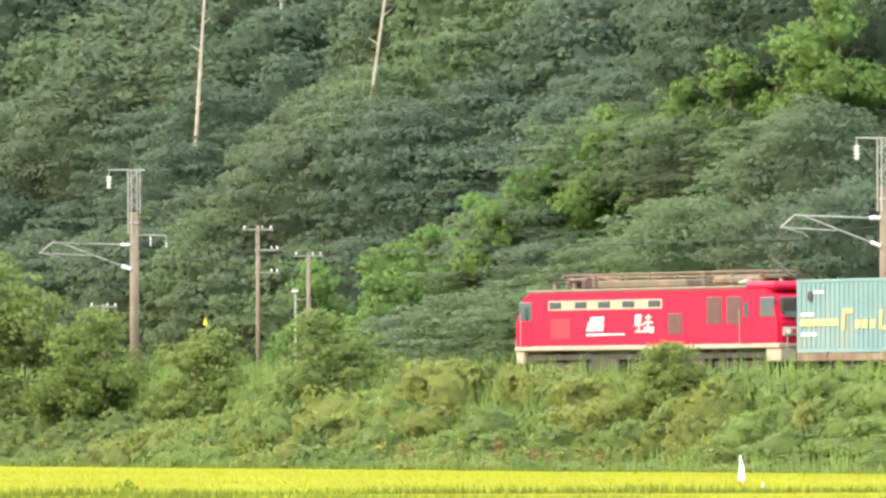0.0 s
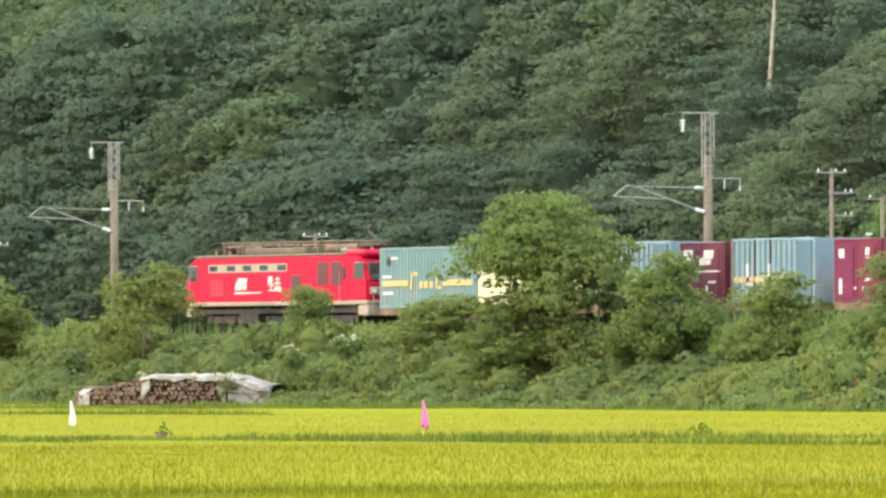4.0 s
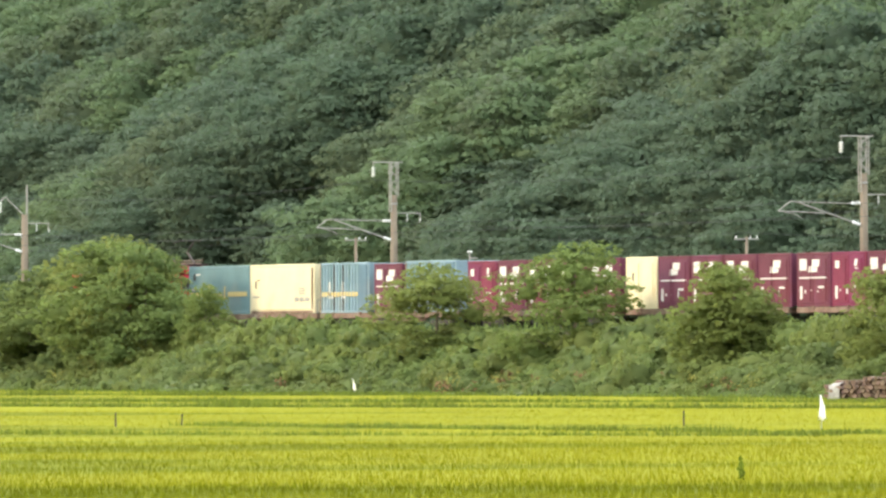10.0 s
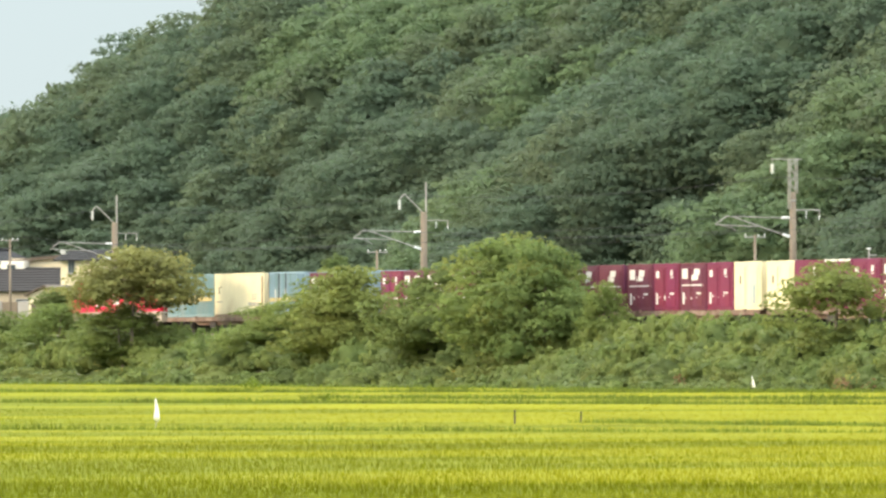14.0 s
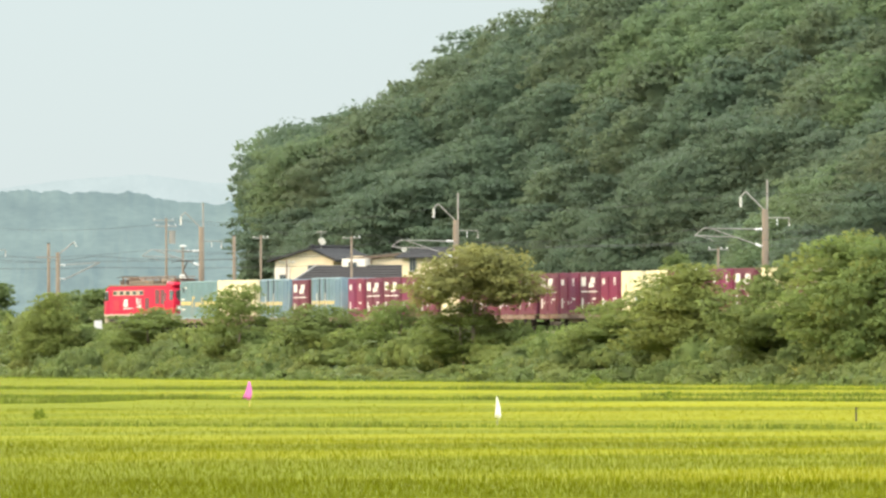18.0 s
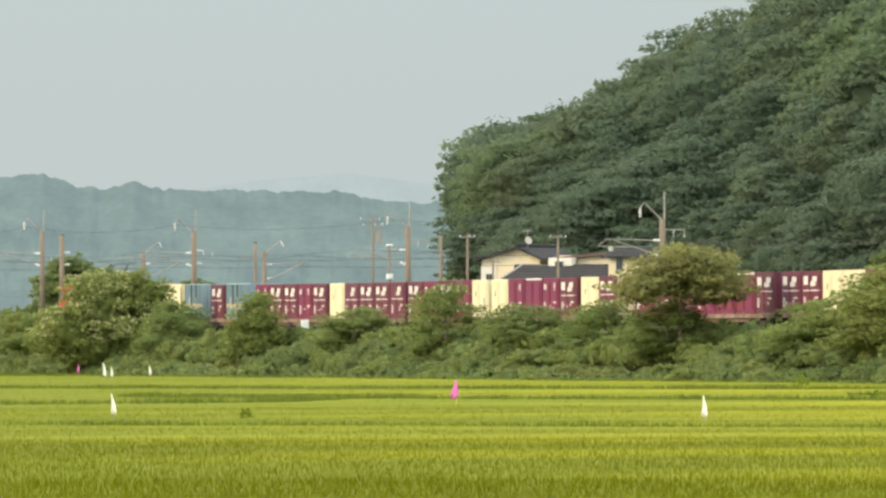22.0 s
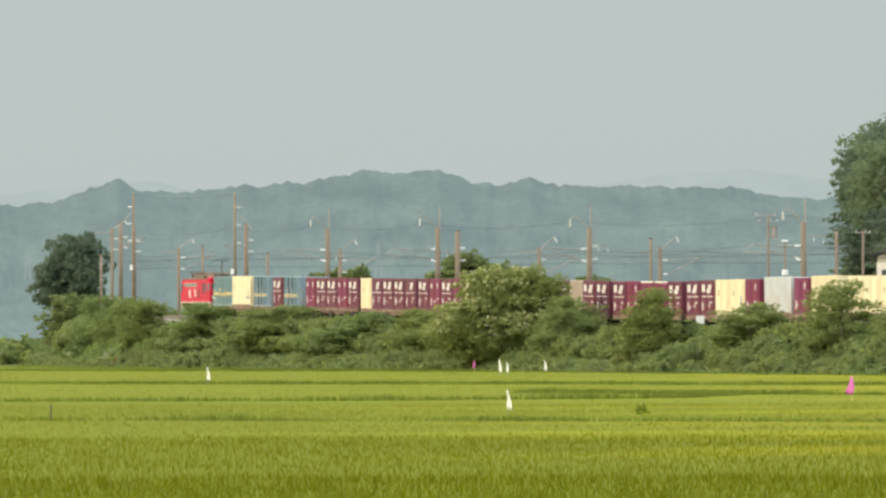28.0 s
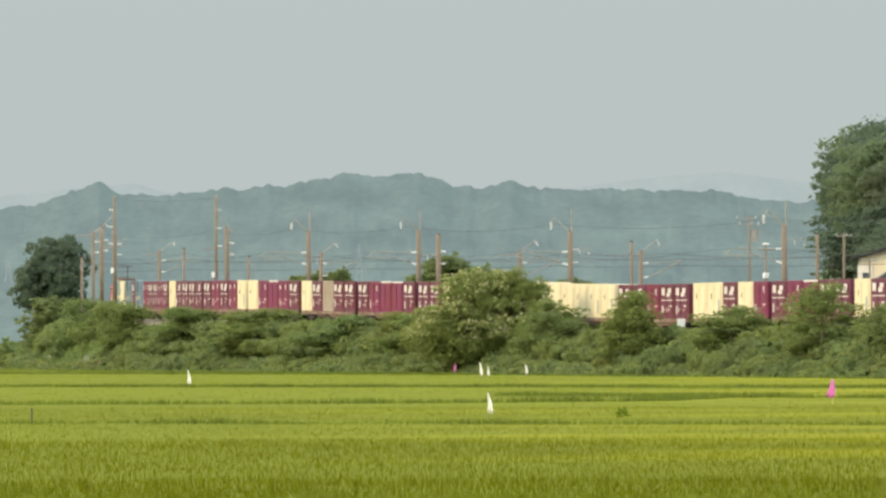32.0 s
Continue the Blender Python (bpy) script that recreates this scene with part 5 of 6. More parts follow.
def mast(s, y, top, style, bracket=True, lean=1):
    z = ground_z(s, y) - 0.3 if s < 850 else rail_z(s) - 1.0
    x = -s
    m = empty("catenary_mast", {"lattice": "round concrete mast with a lattice steel top and wire bracket", "crook": "tan concrete mast with a bent insulator arm and wire bracket",
                                "tall": "tall thin concrete pole with stay arms beside the track", "plain": "plain brown concrete mast beside the track"}[style],
              "mast", "masts along the railway", at=pose(x, y, z))
    h = top - z
    if style == "lattice":
        body = h - 1.75
        part("pole", rodded((0, 0, 0), (0, 0, body), 0.21, 0.17, 14), M_CONCRETE, m, smooth=True)
        part("collar", rodded((0, 0, body - 0.5), (0, 0, body - 0.4), 0.19, seg=14), M_GALV, m)
        bm = bmesh.new()
        for dx in (-0.2, 0.2):
            for dy in (-0.2, 0.2):
                rod(bm, (dx * 0.7, dy, body - (0.9 if dy < 0 else 0.1)), (dx * 0.7, dy, h), 0.035, seg=6)
        for k in range(4):
            z0 = body + 0.05 + 0.42 * k
            for dx in (-0.14, 0.14):
                rod(bm, (dx, -0.2 if k % 2 else 0.2, z0), (dx, 0.2 if k % 2 else -0.2, z0 + 0.42), 0.022, seg=5)
        part("lattice_top", bm, M_GALV, m)
        part("feeder_arm", rod(rodded((0, -1.2, h - 0.02), (0, 0.5, h - 0.02), 0.03, seg=6), (0, -1.15, h), (0, -1.15, h - 0.3), 0.02, seg=6), M_GALV, m)
        insulator(m, (0, -1.15, h - 0.28), (0, -1.15, h - 0.8), 0.13, 4)
        a = 10.0 - z
    elif style == "crook":
        body = h - 1.75
        part("pole", rodded((0, 0, 0), (0, 0, body), 0.23, 0.19, 14), M_CONCRETE, m, smooth=True)
        part("extension", rodded((0, 0.14, body - 0.6), (0, 0.14, h), 0.06, seg=8), M_GALV, m)
        part("feeder_arm", rod(rodded((0, -0.1, body), (0, -1.2, body + 1.05), 0.045, seg=6), (0, -1.2, body + 1.05), (0, -1.5, body + 0.75), 0.04, seg=6), M_GALV, m)
        insulator(m, (0, -1.5, body + 0.72), (0, -1.5, body + 0.12), 0.12, 4)
        a = 10.25 - z
    elif style == "tall":
        part("pole", rodded((0, 0, 0), (0, 0, h), 0.17, 0.12, 12), M_CONCRETE, m, smooth=True)
        part("stay_arm", rodded((0, 0, h - 1.6), (0, -1.6 * lean, h - 3.2), 0.05, seg=6), M_GALV, m)
        for k in range(3):
            insulator(m, (0, -0.15 * lean, h - 1.2 - 1.6 * k), (0, -0.55 * lean, h - 1.2 - 1.6 * k), 0.08, 3)
        part("cap", rodded((0, 0, h), (0, 0, h + 0.15), 0.08, seg=8), M_GALV, m)
        part("cross_arm", boxed(-0.05, 0.05, -1.1, 1.1, h - 4.66, h - 4.54), M_GALV, m)
        part("brace", rodded((0, -1.0, h - 4.6), (0, 0, h - 5.5), 0.035, seg=6), M_GALV, m)
        part("switch_box", boxed(-0.18, 0.18, -0.34, -0.12, h - 7.2, h - 6.7, bevel=0.03), M_PORCELAIN, m)
        return m
    else:
        part("pole", rodded((0, 0, 0), (0, 0, h), 0.23, 0.2, 12), M_CONCRETE, m, smooth=True)
        part("cap", rodded((0, 0, h), (0, 0, h + 0.05), 0.21, seg=12), M_DARK, m)
        for k in range(2):
            insulator(m, (0, 0.2, h - 1.4 - k), (0, 0.65, h - 1.4 - k), 0.08, 4)
        return m
    part("side_arm", rod(rodded((0, 0.15, a), (0, 1.5, a), 0.03, seg=6), (0, 1.48, a), (0, 1.48, a - 0.35), 0.03, seg=6), M_GALV, m)
    insulator(m, (0, 1.48, a - 0.3), (0, 1.48, a - 0.5), 0.06, 2)
    insulator(m, (0, 0.75, a - 0.05), (0, 0.75, a - 0.45), 0.05, 2)
    if bracket:
        cantilever(m, z, up=9.66 + rail_z(s) - 3.8)
    return m


MASTS = [(300.2, 183, 12.5, "lattice"), (359.5, 183, 12.7, "lattice"), (420.8, 183, 12.76, "lattice"), (482.9, 183, 12.7, "lattice"), (543.9, 183, 12.5, "crook"), (606.6, 183, 12.7, "crook"),
         (669.0, 183, 13.0, "crook"), (731.5, 183, 13.3, "crook"), (782.7, 183, 14.0, "crook"), (824.4, 183, 14.4, "crook"), (733.8, 183.6, 11.6, "plain"), (779.9, 184, 11.9, "plain")]
for row in MASTS:
    mast(*row)
mast(858.1, 183, 13.4, "plain")
mast(909.1, 183, 16.9, "tall")
mast(912.0, 183.6, 13.9, "plain")
mast(915.4, 183, 14.3, "plain")
mast(853.5, 181.0, 16.1, "tall", lean=-1)


# masts of the siding beyond, their brackets turned the other way
def far_mast(s, y, top, arm=True):
    z = 1.4
    m = empty("catenary_mast", "concrete mast of the farther track with a light arm", "mast", "masts of the farther track", at=pose(-s, y, z))
    h = top - z
    part("pole", rodded((0, 0, 0), (0, 0, h - 0.6), 0.19, 0.16, 12), M_CONCRETE, m, smooth=True)
    part("stay_arm", rodded((0, 0, h - 0.8), (0, 1.3, h + 0.2), 0.05, seg=6), M_GALV, m)
    insulator(m, (0, 1.3, h + 0.2), (0, 1.55, h - 0.2), 0.09, 3)
    part("cross_arm", boxed(-0.05, 0.05, -1.7, 0.2, h - 1.05, h - 0.93), M_GALV, m)
    if arm:
        for k in range(2):
            insulator(m, (0, 0.2, h - 1.6 - 1.1 * k), (0, 0.6, h - 1.6 - 1.1 * k), 0.08, 4)
        part("diagonal_tube", rodded((0, 0.6, h - 2.7), (0, 3.4, h - 1.4), 0.05, seg=6), M_GALV, m)
        part("top_tube", rodded((0, 0.6, h - 1.6), (0, 3.4, h - 1.4), 0.035, seg=6), M_GALV, m)
    return m


for s0, top, arm in ((931.8, 12.7, True), (859.8, 11.8, True), (784.6, 11.2, True), (744.6, 10.8, True), (964.8, 14.9, True)):
    far_mast(s0, 192, top, arm)
for s0, y0, top in ((970.6, 192, 11.8), (890.7, 192, 11.1), (920.3, 192, 12.1), (747.5, 192, 10.9), (685.6, 190, 10.8)):
    m = empty("post", "weathered concrete post beside the railway", "post", "posts beside the railway", at=pose(-s0, y0, 1.4))
    part("pole", rodded((0, 0, 0), (0, 0, top - 1.4), 0.15, 0.12, 10), M_CONCRETE, m, smooth=True)
    part("cap", rodded((0, 0, top - 1.4), (0, 0, top - 1.34), 0.14, seg=10), M_DARK, m)


# ---- wires ----
def wire(name, pts, r, label, sag=0.0, seg=6):
    """One continuous round wire through the points, sagging between them."""
    path = [Vector(pts[0])]
    for a, b in zip(pts, pts[1:]):
        a, b = Vector(a), Vector(b)
        for k in range(1, seg + 1):
            f = k / seg
            path.append(a.lerp(b, f) - Vector((0, 0, sag * 4 * f * (1 - f))))
    vs, fs = [], []
    for i, p in enumerate(path):
        d = (path[min(i + 1, len(path) - 1)] - path[max(i - 1, 0)]).normalized()
        side = d.cross(Vector((0, 0, 1))).normalized()
        up = side.cross(d)
        vs += [p + side * r, p + up * r, p - side * r, p - up * r]
    for i in range(len(path) - 1):
        fs += [(4 * i + j, 4 * i + (j + 1) % 4, 4 * i + 4 + (j + 1) % 4, 4 * i + 4 + j) for j in range(4)]
    fs += [(0, 1, 2, 3), tuple(len(vs) - 4 + j for j in (3, 2, 1, 0))]
    return tagged(new(name, link_mesh(name, vs, fs, M_WIRE)), label, "wire")


line = [(-s0, 183, rail_z(s0)) for s0, *_ in MASTS[:10]] + [(-858.1, 183, rail_z(858)), (-912, 184, rail_z(912)), (-990, 205, rail_z(990))]
wire("contact_wire", [(x, y - 3.6, z + 5.12) for x, y, z in line], 0.010, "thin dark contact wire over the track", 0.0, 2)
wire("messenger_wire", [(x, y - 3.6, z + 5.95) for x, y, z in line], 0.010, "thin dark messenger wire over the track", 0.45)
wire("feeder_wire", [(x, y - 1.2, z + 8.0) for x, y, z in line], 0.010, "thin feeder wire along the mast tops", 0.5)
wire("side_wire", [(x, y + 1.48, z + 5.7) for x, y, z in line], 0.009, "thin wire on the masts' side arms", 0.5)
wire("far_contact_wire", [(-s0, 195, z) for s0, z in ((684, 8.6), (744, 9.0), (784, 9.3), (860, 9.7), (931, 10.2), (1010, 10.6))], 0.018, "thin contact wire of the farther track", 0.1, 3)
wire("far_messenger_wire", [(-s0, 195, z) for s0, z in ((684, 9.5), (744, 9.9), (784, 10.2), (860, 10.7), (931, 11.2), (1010, 11.6))], 0.018, "thin messenger wire of the farther track", 0.4)
wire("top_wire", [(-853.5, 181, 16.0), (-909.1, 183, 16.8)], 0.012, "wire between the two tall poles", 0.3)


# ---- poles of the local line behind the railway ----
def local_pole(s, y, top, style):
    z = ground_z(s, y) - 0.3
    m = empty("utility_pole", {"tall": "grey concrete utility pole with three cross-arms", "cross": "short grey utility pole with a cross-arm and insulators", "lamp": "slim white lamp post",
                               "plain": "bare grey utility pole by the houses", "box": "post with a white box at its foot", "trans": "utility pole carrying a transformer and cross-arms"}[style],
              "utility pole" if style != "lamp" else "lamp post", "poles behind the railway", at=pose(-s, y, z))
    h = top - z
    thin = style == "lamp"
    part("pole", rodded((0, 0, 0), (0, 0, h), 0.045 if thin else 0.11, 0.035 if thin else 0.08, 10), M_GALV if thin else M_CONCRETE, m, smooth=True)
    arms = {"tall": ((h - 0.15, -0.7, 0.7), (h - 1.0, -0.1, 1.0), (h - 1.95, -0.1, 1.0)), "cross": ((h - 0.12, -0.65, 0.65), (h - 0.5, -0.85, 0.85)), "lamp": ((h - 0.3, 0, 0.45),),
            "plain": ((h - 0.2, -0.6, 0.6),), "box": ((h - 0.4, -0.5, 0.5),), "trans": ((h - 0.15, -1.0, 0.6), (h - 0.6, -0.8, 0.8))}[style]
    if style == "cross" and h < 8.6:
        arms = arms[:1]
    for za, y0, y1 in arms:
        arm = part("cross_arm", boxed(-0.04, 0.04, y0, y1, za - 0.035, za + 0.035), M_GALV, m)
        if not thin:
            for yy in (y0 + 0.08, (y0 + y1) / 2 + 0.2, y1 - 0.08):
                part("pin_insulator", rodded((0, yy, za + 0.05), (0, yy, za + 0.16), 0.04, 0.03, 8), M_PORCELAIN, arm)
    if style == "trans":
        t = part("transformer", rodded((0, 0.45, h - 1.9), (0, 0.45, h - 1.0), 0.25, seg=12), M_GALV, m)
        part("lid", rodded((0, 0.45, h - 1.0), (0, 0.45, h - 0.93), 0.28, seg=12), M_GALV, t)
    if style == "box":
        part("box", boxed(-0.2, 0.2, -0.2, 0.2, h - 2.5, h - 2.1, bevel=0.03), M_PORCELAIN, m)
        part("lamp_head", boxed(-0.14, 0.14, -0.22, 0.22, h - 0.05, h + 0.1, bevel=0.03), M_PORCELAIN, m)
    if thin:
        part("lamp_head", boxed(-0.07, 0.07, -0.12, 0.12, h, h + 0.09, bevel=0.02), M_PORCELAIN, m)


for row in ((361.9, 190, 10.46, "tall"), (357.4, 190, 9.26, "cross"), (376.2, 190, 7.36, "cross"), (359.5, 190.5, 7.67, "lamp"), (413.5, 190, 8.38, "cross"), (422.4, 190, 7.56, "lamp"),
            (451.6, 190, 8.4, "cross"), (507.3, 190, 8.98, "cross"), (489.9, 190, 7.99, "lamp"), (573.8, 190, 8.81, "cross"), (655.0, 190, 10.44, "cross"), (678.4, 190, 10.79, "plain"),
            (699.8, 190, 10.2, "box"), (704.5, 190, 12.35, "trans"), (671.6, 190, 8.95, "plain")):
    local_pole(*row)
wire("line_wire", [(-357.4, 190, 9.5), (-413.5, 190, 8.6), (-451.6, 190, 8.6), (-507.3, 190, 9.2), (-573.8, 190, 9.0), (-655, 190, 10.6), (-704.5, 190, 12.4)], 0.009, "thin wire of the local line", 0.35)
sg = empty("warning_sign", "small yellow triangular sign beyond the track", "sign", at=pose(-358.9, 186, ground_z(358.9, 186)))
part("post", rodded((0, 0, 0), (0, 0, 6.4 - ground_z(358.9, 186)), 0.03, seg=6), M_GALV, sg)
part("triangle", plate(bmesh.new(), [(-0.17, 6.3 - ground_z(358.9, 186)), (0.17, 6.3 - ground_z(358.9, 186)), (0, 6.62 - ground_z(358.9, 186))], -0.03), M_SIGN, sg)

# ---- houses behind the railway; local x runs to the right as seen from the field, y away ----
def facing(s, y, z, turn=0.0):
    return pose(-s, y, z, 0, 0, 90 - math.degrees(math.atan2(y, s)) - turn)


def roof_tiles(parent, x0, x1, y0, z0, y1, z1, mat, courses=7):
    """A roof slope from the eave (y0, z0) to the ridge (y1, z1), in overlapping courses."""
    for k in range(courses):
        f0, f1 = k / courses, (k + 1) / courses
        vs, fs, b = [], [], 0
        ya, yb, za, zb = y0 + (y1 - y0) * f0, y0 + (y1 - y0) * f1, z0 + (z1 - z0) * f0, z0 + (z1 - z0) * f1
        vs += [(x0, ya, za + 0.09), (x1, ya, za + 0.09), (x1, yb, zb + 0.03), (x0, yb, zb + 0.03), (x0, ya, za - 0.04), (x1, ya, za - 0.04), (x1, yb, zb - 0.06), (x0, yb, zb - 0.06)]
        fs += [(b, b + 1, b + 2, b + 3), (b + 5, b + 4, b + 7, b + 6), (b, b + 4, b + 5, b + 1), (b + 1, b + 5, b + 6, b + 2), (b + 3, b + 2, b + 6, b + 7), (b, b + 3, b + 7, b + 4)]
        course = new("roof_course", link_mesh("roof_course", vs, fs, mat))
        course.parent = parent


def window(parent, x0, x1, z0, z1, y, rail=True):
    w = part("window", boxed(x0 - 0.06, x1 + 0.06, y - 0.05, y + 0.03, z0 - 0.06, z1 + 0.06, bevel=0.01), M_GALV, parent)
    mid = (x0 + x1) / 2
    for a, b in ((x0, mid - 0.02), (mid + 0.02, x1)):
        part("pane", boxed(a, b, y - 0.058, y - 0.02, z0, z1), M_GLASS, w)
    part("window_sill", boxed(x0 - 0.1, x1 + 0.1, y - 0.12, y - 0.02, z0 - 0.12, z0 - 0.06), M_GALV, w)


def gable_x(bm, x0, x1, y0, y1, z0, ze, zr, ridge_x):
    """A house body whose gable faces the field."""
    f = [(x0, z0), (x1, z0), (x1, ze), (ridge_x, zr), (x0, ze)]
    a = [bm.verts.new((px, y0, pz)) for px, pz in f]
    b = [bm.verts.new((px, y1, pz)) for px, pz in f]
    bm.faces.new(a)
    bm.faces.new(b[::-1])
    for i in range(5):
        j = (i + 1) % 5
        bm.faces.new((a[j], a[i], b[i], b[j]))
    bmesh.ops.recalc_face_normals(bm, faces=bm.faces)
    return bm


H0 = 1.4
h = empty("house", "cream plastered gabled house with a dark tiled roof behind the track", "house", "houses behind the railway", at=facing(717.4, 205, H0, 24))
part("wall", gable_x(bmesh.new(), -3.1, 1.75, 0, 7, 0, 8.0 - H0 + 1.4, 10.1 - H0, 0.0), M_PLASTER, h)
for ex in (-3.6, 2.2):
    bm = bmesh.new()
    zr, ze = 10.3 - H0, 9.35 - H0
    q = [(0, -0.5, zr), (ex, -0.5, ze), (ex, 7.4, ze), (0, 7.4, zr)]
    up = [bm.verts.new(p) for p in q]
    dn = [bm.verts.new((px, py, pz - 0.18)) for px, py, pz in q]
    bm.faces.new(up)
    bm.faces.new(dn[::-1])
    for i in range(4):
        bm.faces.new((up[i], dn[i], dn[(i + 1) % 4], up[(i + 1) % 4]))
    bmesh.ops.recalc_face_normals(bm, faces=bm.faces)
    part("roof_slope", bm, M_TILE, h)
part("ridge", rodded((0, -0.5, 10.36 - H0), (0, 7.4, 10.36 - H0), 0.13, seg=8), M_TILE, h)
window(h, -0.35, 1.0, 7.55 - H0 + 0.75, 8.4 - H0 + 0.5, -0.01)
window(h, -2.7, -2.2, 7.3 - H0, 8.2 - H0, -0.01)
part("aircon_unit", boxed(1.25, 1.7, -0.35, -0.02, 8.2 - H0, 8.55 - H0, bevel=0.03), M_PORCELAIN, h)
part("siding", boxed(-3.14, -1.9, -0.06, 1.0, 0, 8.85 - H0), M_WALLW, h, "white siding of the entrance bay")
part("porch_roof", boxed(-3.4, 2.4, -2.2, 0.0, 7.35 - H0, 7.55 - H0, bevel=0.03), M_TILE, h)
part("porch_wall", boxed(-3.0, 2.0, -2.0, -0.1, 0, 7.35 - H0), M_WALLW, h)
an = part("antenna_mast", rodded((0.5, 0.5, 10.2 - H0), (0.5, 0.5, 11.6 - H0), 0.025, seg=6), M_GALV, h)
part("antenna", rod(rodded((0.1, 0.5, 11.5 - H0), (0.9, 0.5, 11.5 - H0), 0.02, seg=5), (0.2, 0.2, 11.4 - H0), (0.8, 0.8, 11.4 - H0), 0.02, seg=5), M_GALV, an)
part("dish", rodded((0.65, 0.35, 10.75 - H0), (0.65, 0.42, 10.78 - H0), 0.3, 0.22, 14), M_PORCELAIN, an)

h = empty("house", "long cream building with low grey sheet roofs behind the track", "house", "houses behind the railway", at=facing(702.0, 206, H0, 24))
part("wall", boxed(-2.8, 3.4, 1.0, 8, 0, 9.5 - H0), M_PLASTER, h)
bm = bmesh.new()
q = [(-3.2, 0.6, 9.35 - H0), (3.8, 0.6, 9.95 - H0), (3.8, 8.4, 10.05 - H0), (-3.2, 8.4, 9.45 - H0)]
up = [bm.verts.new(p) for p in q]
dn = [bm.verts.new((px, py, pz - 0.2)) for px, py, pz in q]
bm.faces.new(up)
bm.faces.new(dn[::-1])
for i in range(4):
    bm.faces.new((up[i], dn[i], dn[(i + 1) % 4], up[(i + 1) % 4]))
bmesh.ops.recalc_face_normals(bm, faces=bm.faces)
part("roof", bm, M_TIMBER, h)
part("bay", boxed(-3.2, -1.3, -0.2, 1.0, 0, 9.3 - H0, bevel=0.03), M_WALLW, h)
window(h, -2.6, -2.0, 8.4 - H0, 9.0 - H0, -0.21)
roof_tiles(h, -5.5, 4.3, -6.0, 7.0 - H0, 0.4, 8.8 - H0, M_SHEET, 9)
part("front_wall", boxed(-5.2, 4.0, -5.7, 0.3, 0, 6.98 - H0), M_DIMWALL, h)
window(h, -4.6, -3.9, 5.5 - H0, 6.3 - H0, -5.71)
window(h, 0.6, 2.0, 5.5 - H0, 6.4 - H0, -5.71)
part("roof_edge", rodded((-5.5, -6.0, 7.1 - H0), (-5.5, 0.3, 8.87 - H0), 0.07, seg=6), M_GALV, h)

h = empty("house", "small cream house with a dark roof behind the track", "house", "houses behind the railway", at=facing(688.5, 205, H0, 24))
part("wall", boxed(-1.5, 2.4, 0, 6, 0, 9.3 - H0), M_PLASTER, h)
roof_tiles(h, -1.9, 2.9, -0.5, 9.22 - H0, 3.0, 10.0 - H0, M_TILE, 5)
roof_tiles(h, -1.9, 2.9, 6.5, 9.22 - H0, 3.0, 10.0 - H0, M_TILE, 5)
window(h, -0.85, -0.4, 8.3 - H0, 9.2 - H0, -0.01)
part("dish", rodded((-1.2, -0.3, 9.85 - H0), (-1.2, -0.25, 9.87 - H0), 0.22, 0.16, 12), M_PORCELAIN, h)
part("door", boxed(1.2, 2.0, -0.05, 0.02, 4.6 - H0, 6.6 - H0), M_TIMBER, h)

sh = empty("shed", "low white shed with a green door by the houses", "shed", at=facing(676.0, 196, H0, 24))
part("wall", boxed(-2.5, 2.5, 0, 3, 0, 3.4), M_WALLW, sh)
part("roof", boxed(-2.8, 2.8, -0.4, 3.4, 3.4, 3.55), M_SHEET, sh)
part("door", boxed(0.2, 1.6, -0.06, 0.02, 1.0, 3.1), M_GREEN, sh)


an = empty("garage", "small beige gabled garage with a dark opening by the houses", "garage", at=facing(667.0, 196, H0, 24))
part("wall", gable_x(bmesh.new(), -1.2, 1.2, 0, 4, 0, 6.6 - H0, 7.15 - H0, 0.1), M_PLASTER, an)
for ex in (-1.45, 1.45):
    bm = bmesh.new()
    q = [(0.1, -0.3, 7.3 - H0), (ex, -0.3, 6.6 - H0), (ex, 4.2, 6.6 - H0), (0.1, 4.2, 7.3 - H0)]
    up = [bm.verts.new(p) for p in q]
    dn = [bm.verts.new((px, py, pz - 0.12)) for px, py, pz in q]
    bm.faces.new(up)
    bm.faces.new(dn[::-1])
    for i in range(4):
        bm.faces.new((up[i], dn[i], dn[(i + 1) % 4], up[(i + 1) % 4]))
    bmesh.ops.recalc_face_normals(bm, faces=bm.faces)
    part("roof_slope", bm, M_TIMBER, an)
part("garage_door", boxed(-1.0, -0.2, -0.04, 0.02, 0, 6.0 - H0), M_TIMBER, an)
gw = empty("garden_wall", "weathered grey block wall before the houses", "wall", at=facing(672.5, 194.5, H0, 24))
for k in range(4):
    part("panel", boxed(-2.4 + 1.2 * k, -1.24 + 1.2 * k, -0.08, 0.08, 0, 6.1 - H0 + 0.05 * (k % 2), bevel=0.02), M_GALV if k % 2 else M_CONCRETE, gw)
part("post", boxed(2.42, 2.62, -0.12, 0.12, 0, 6.25 - H0, bevel=0.02), M_PORCELAIN, gw)


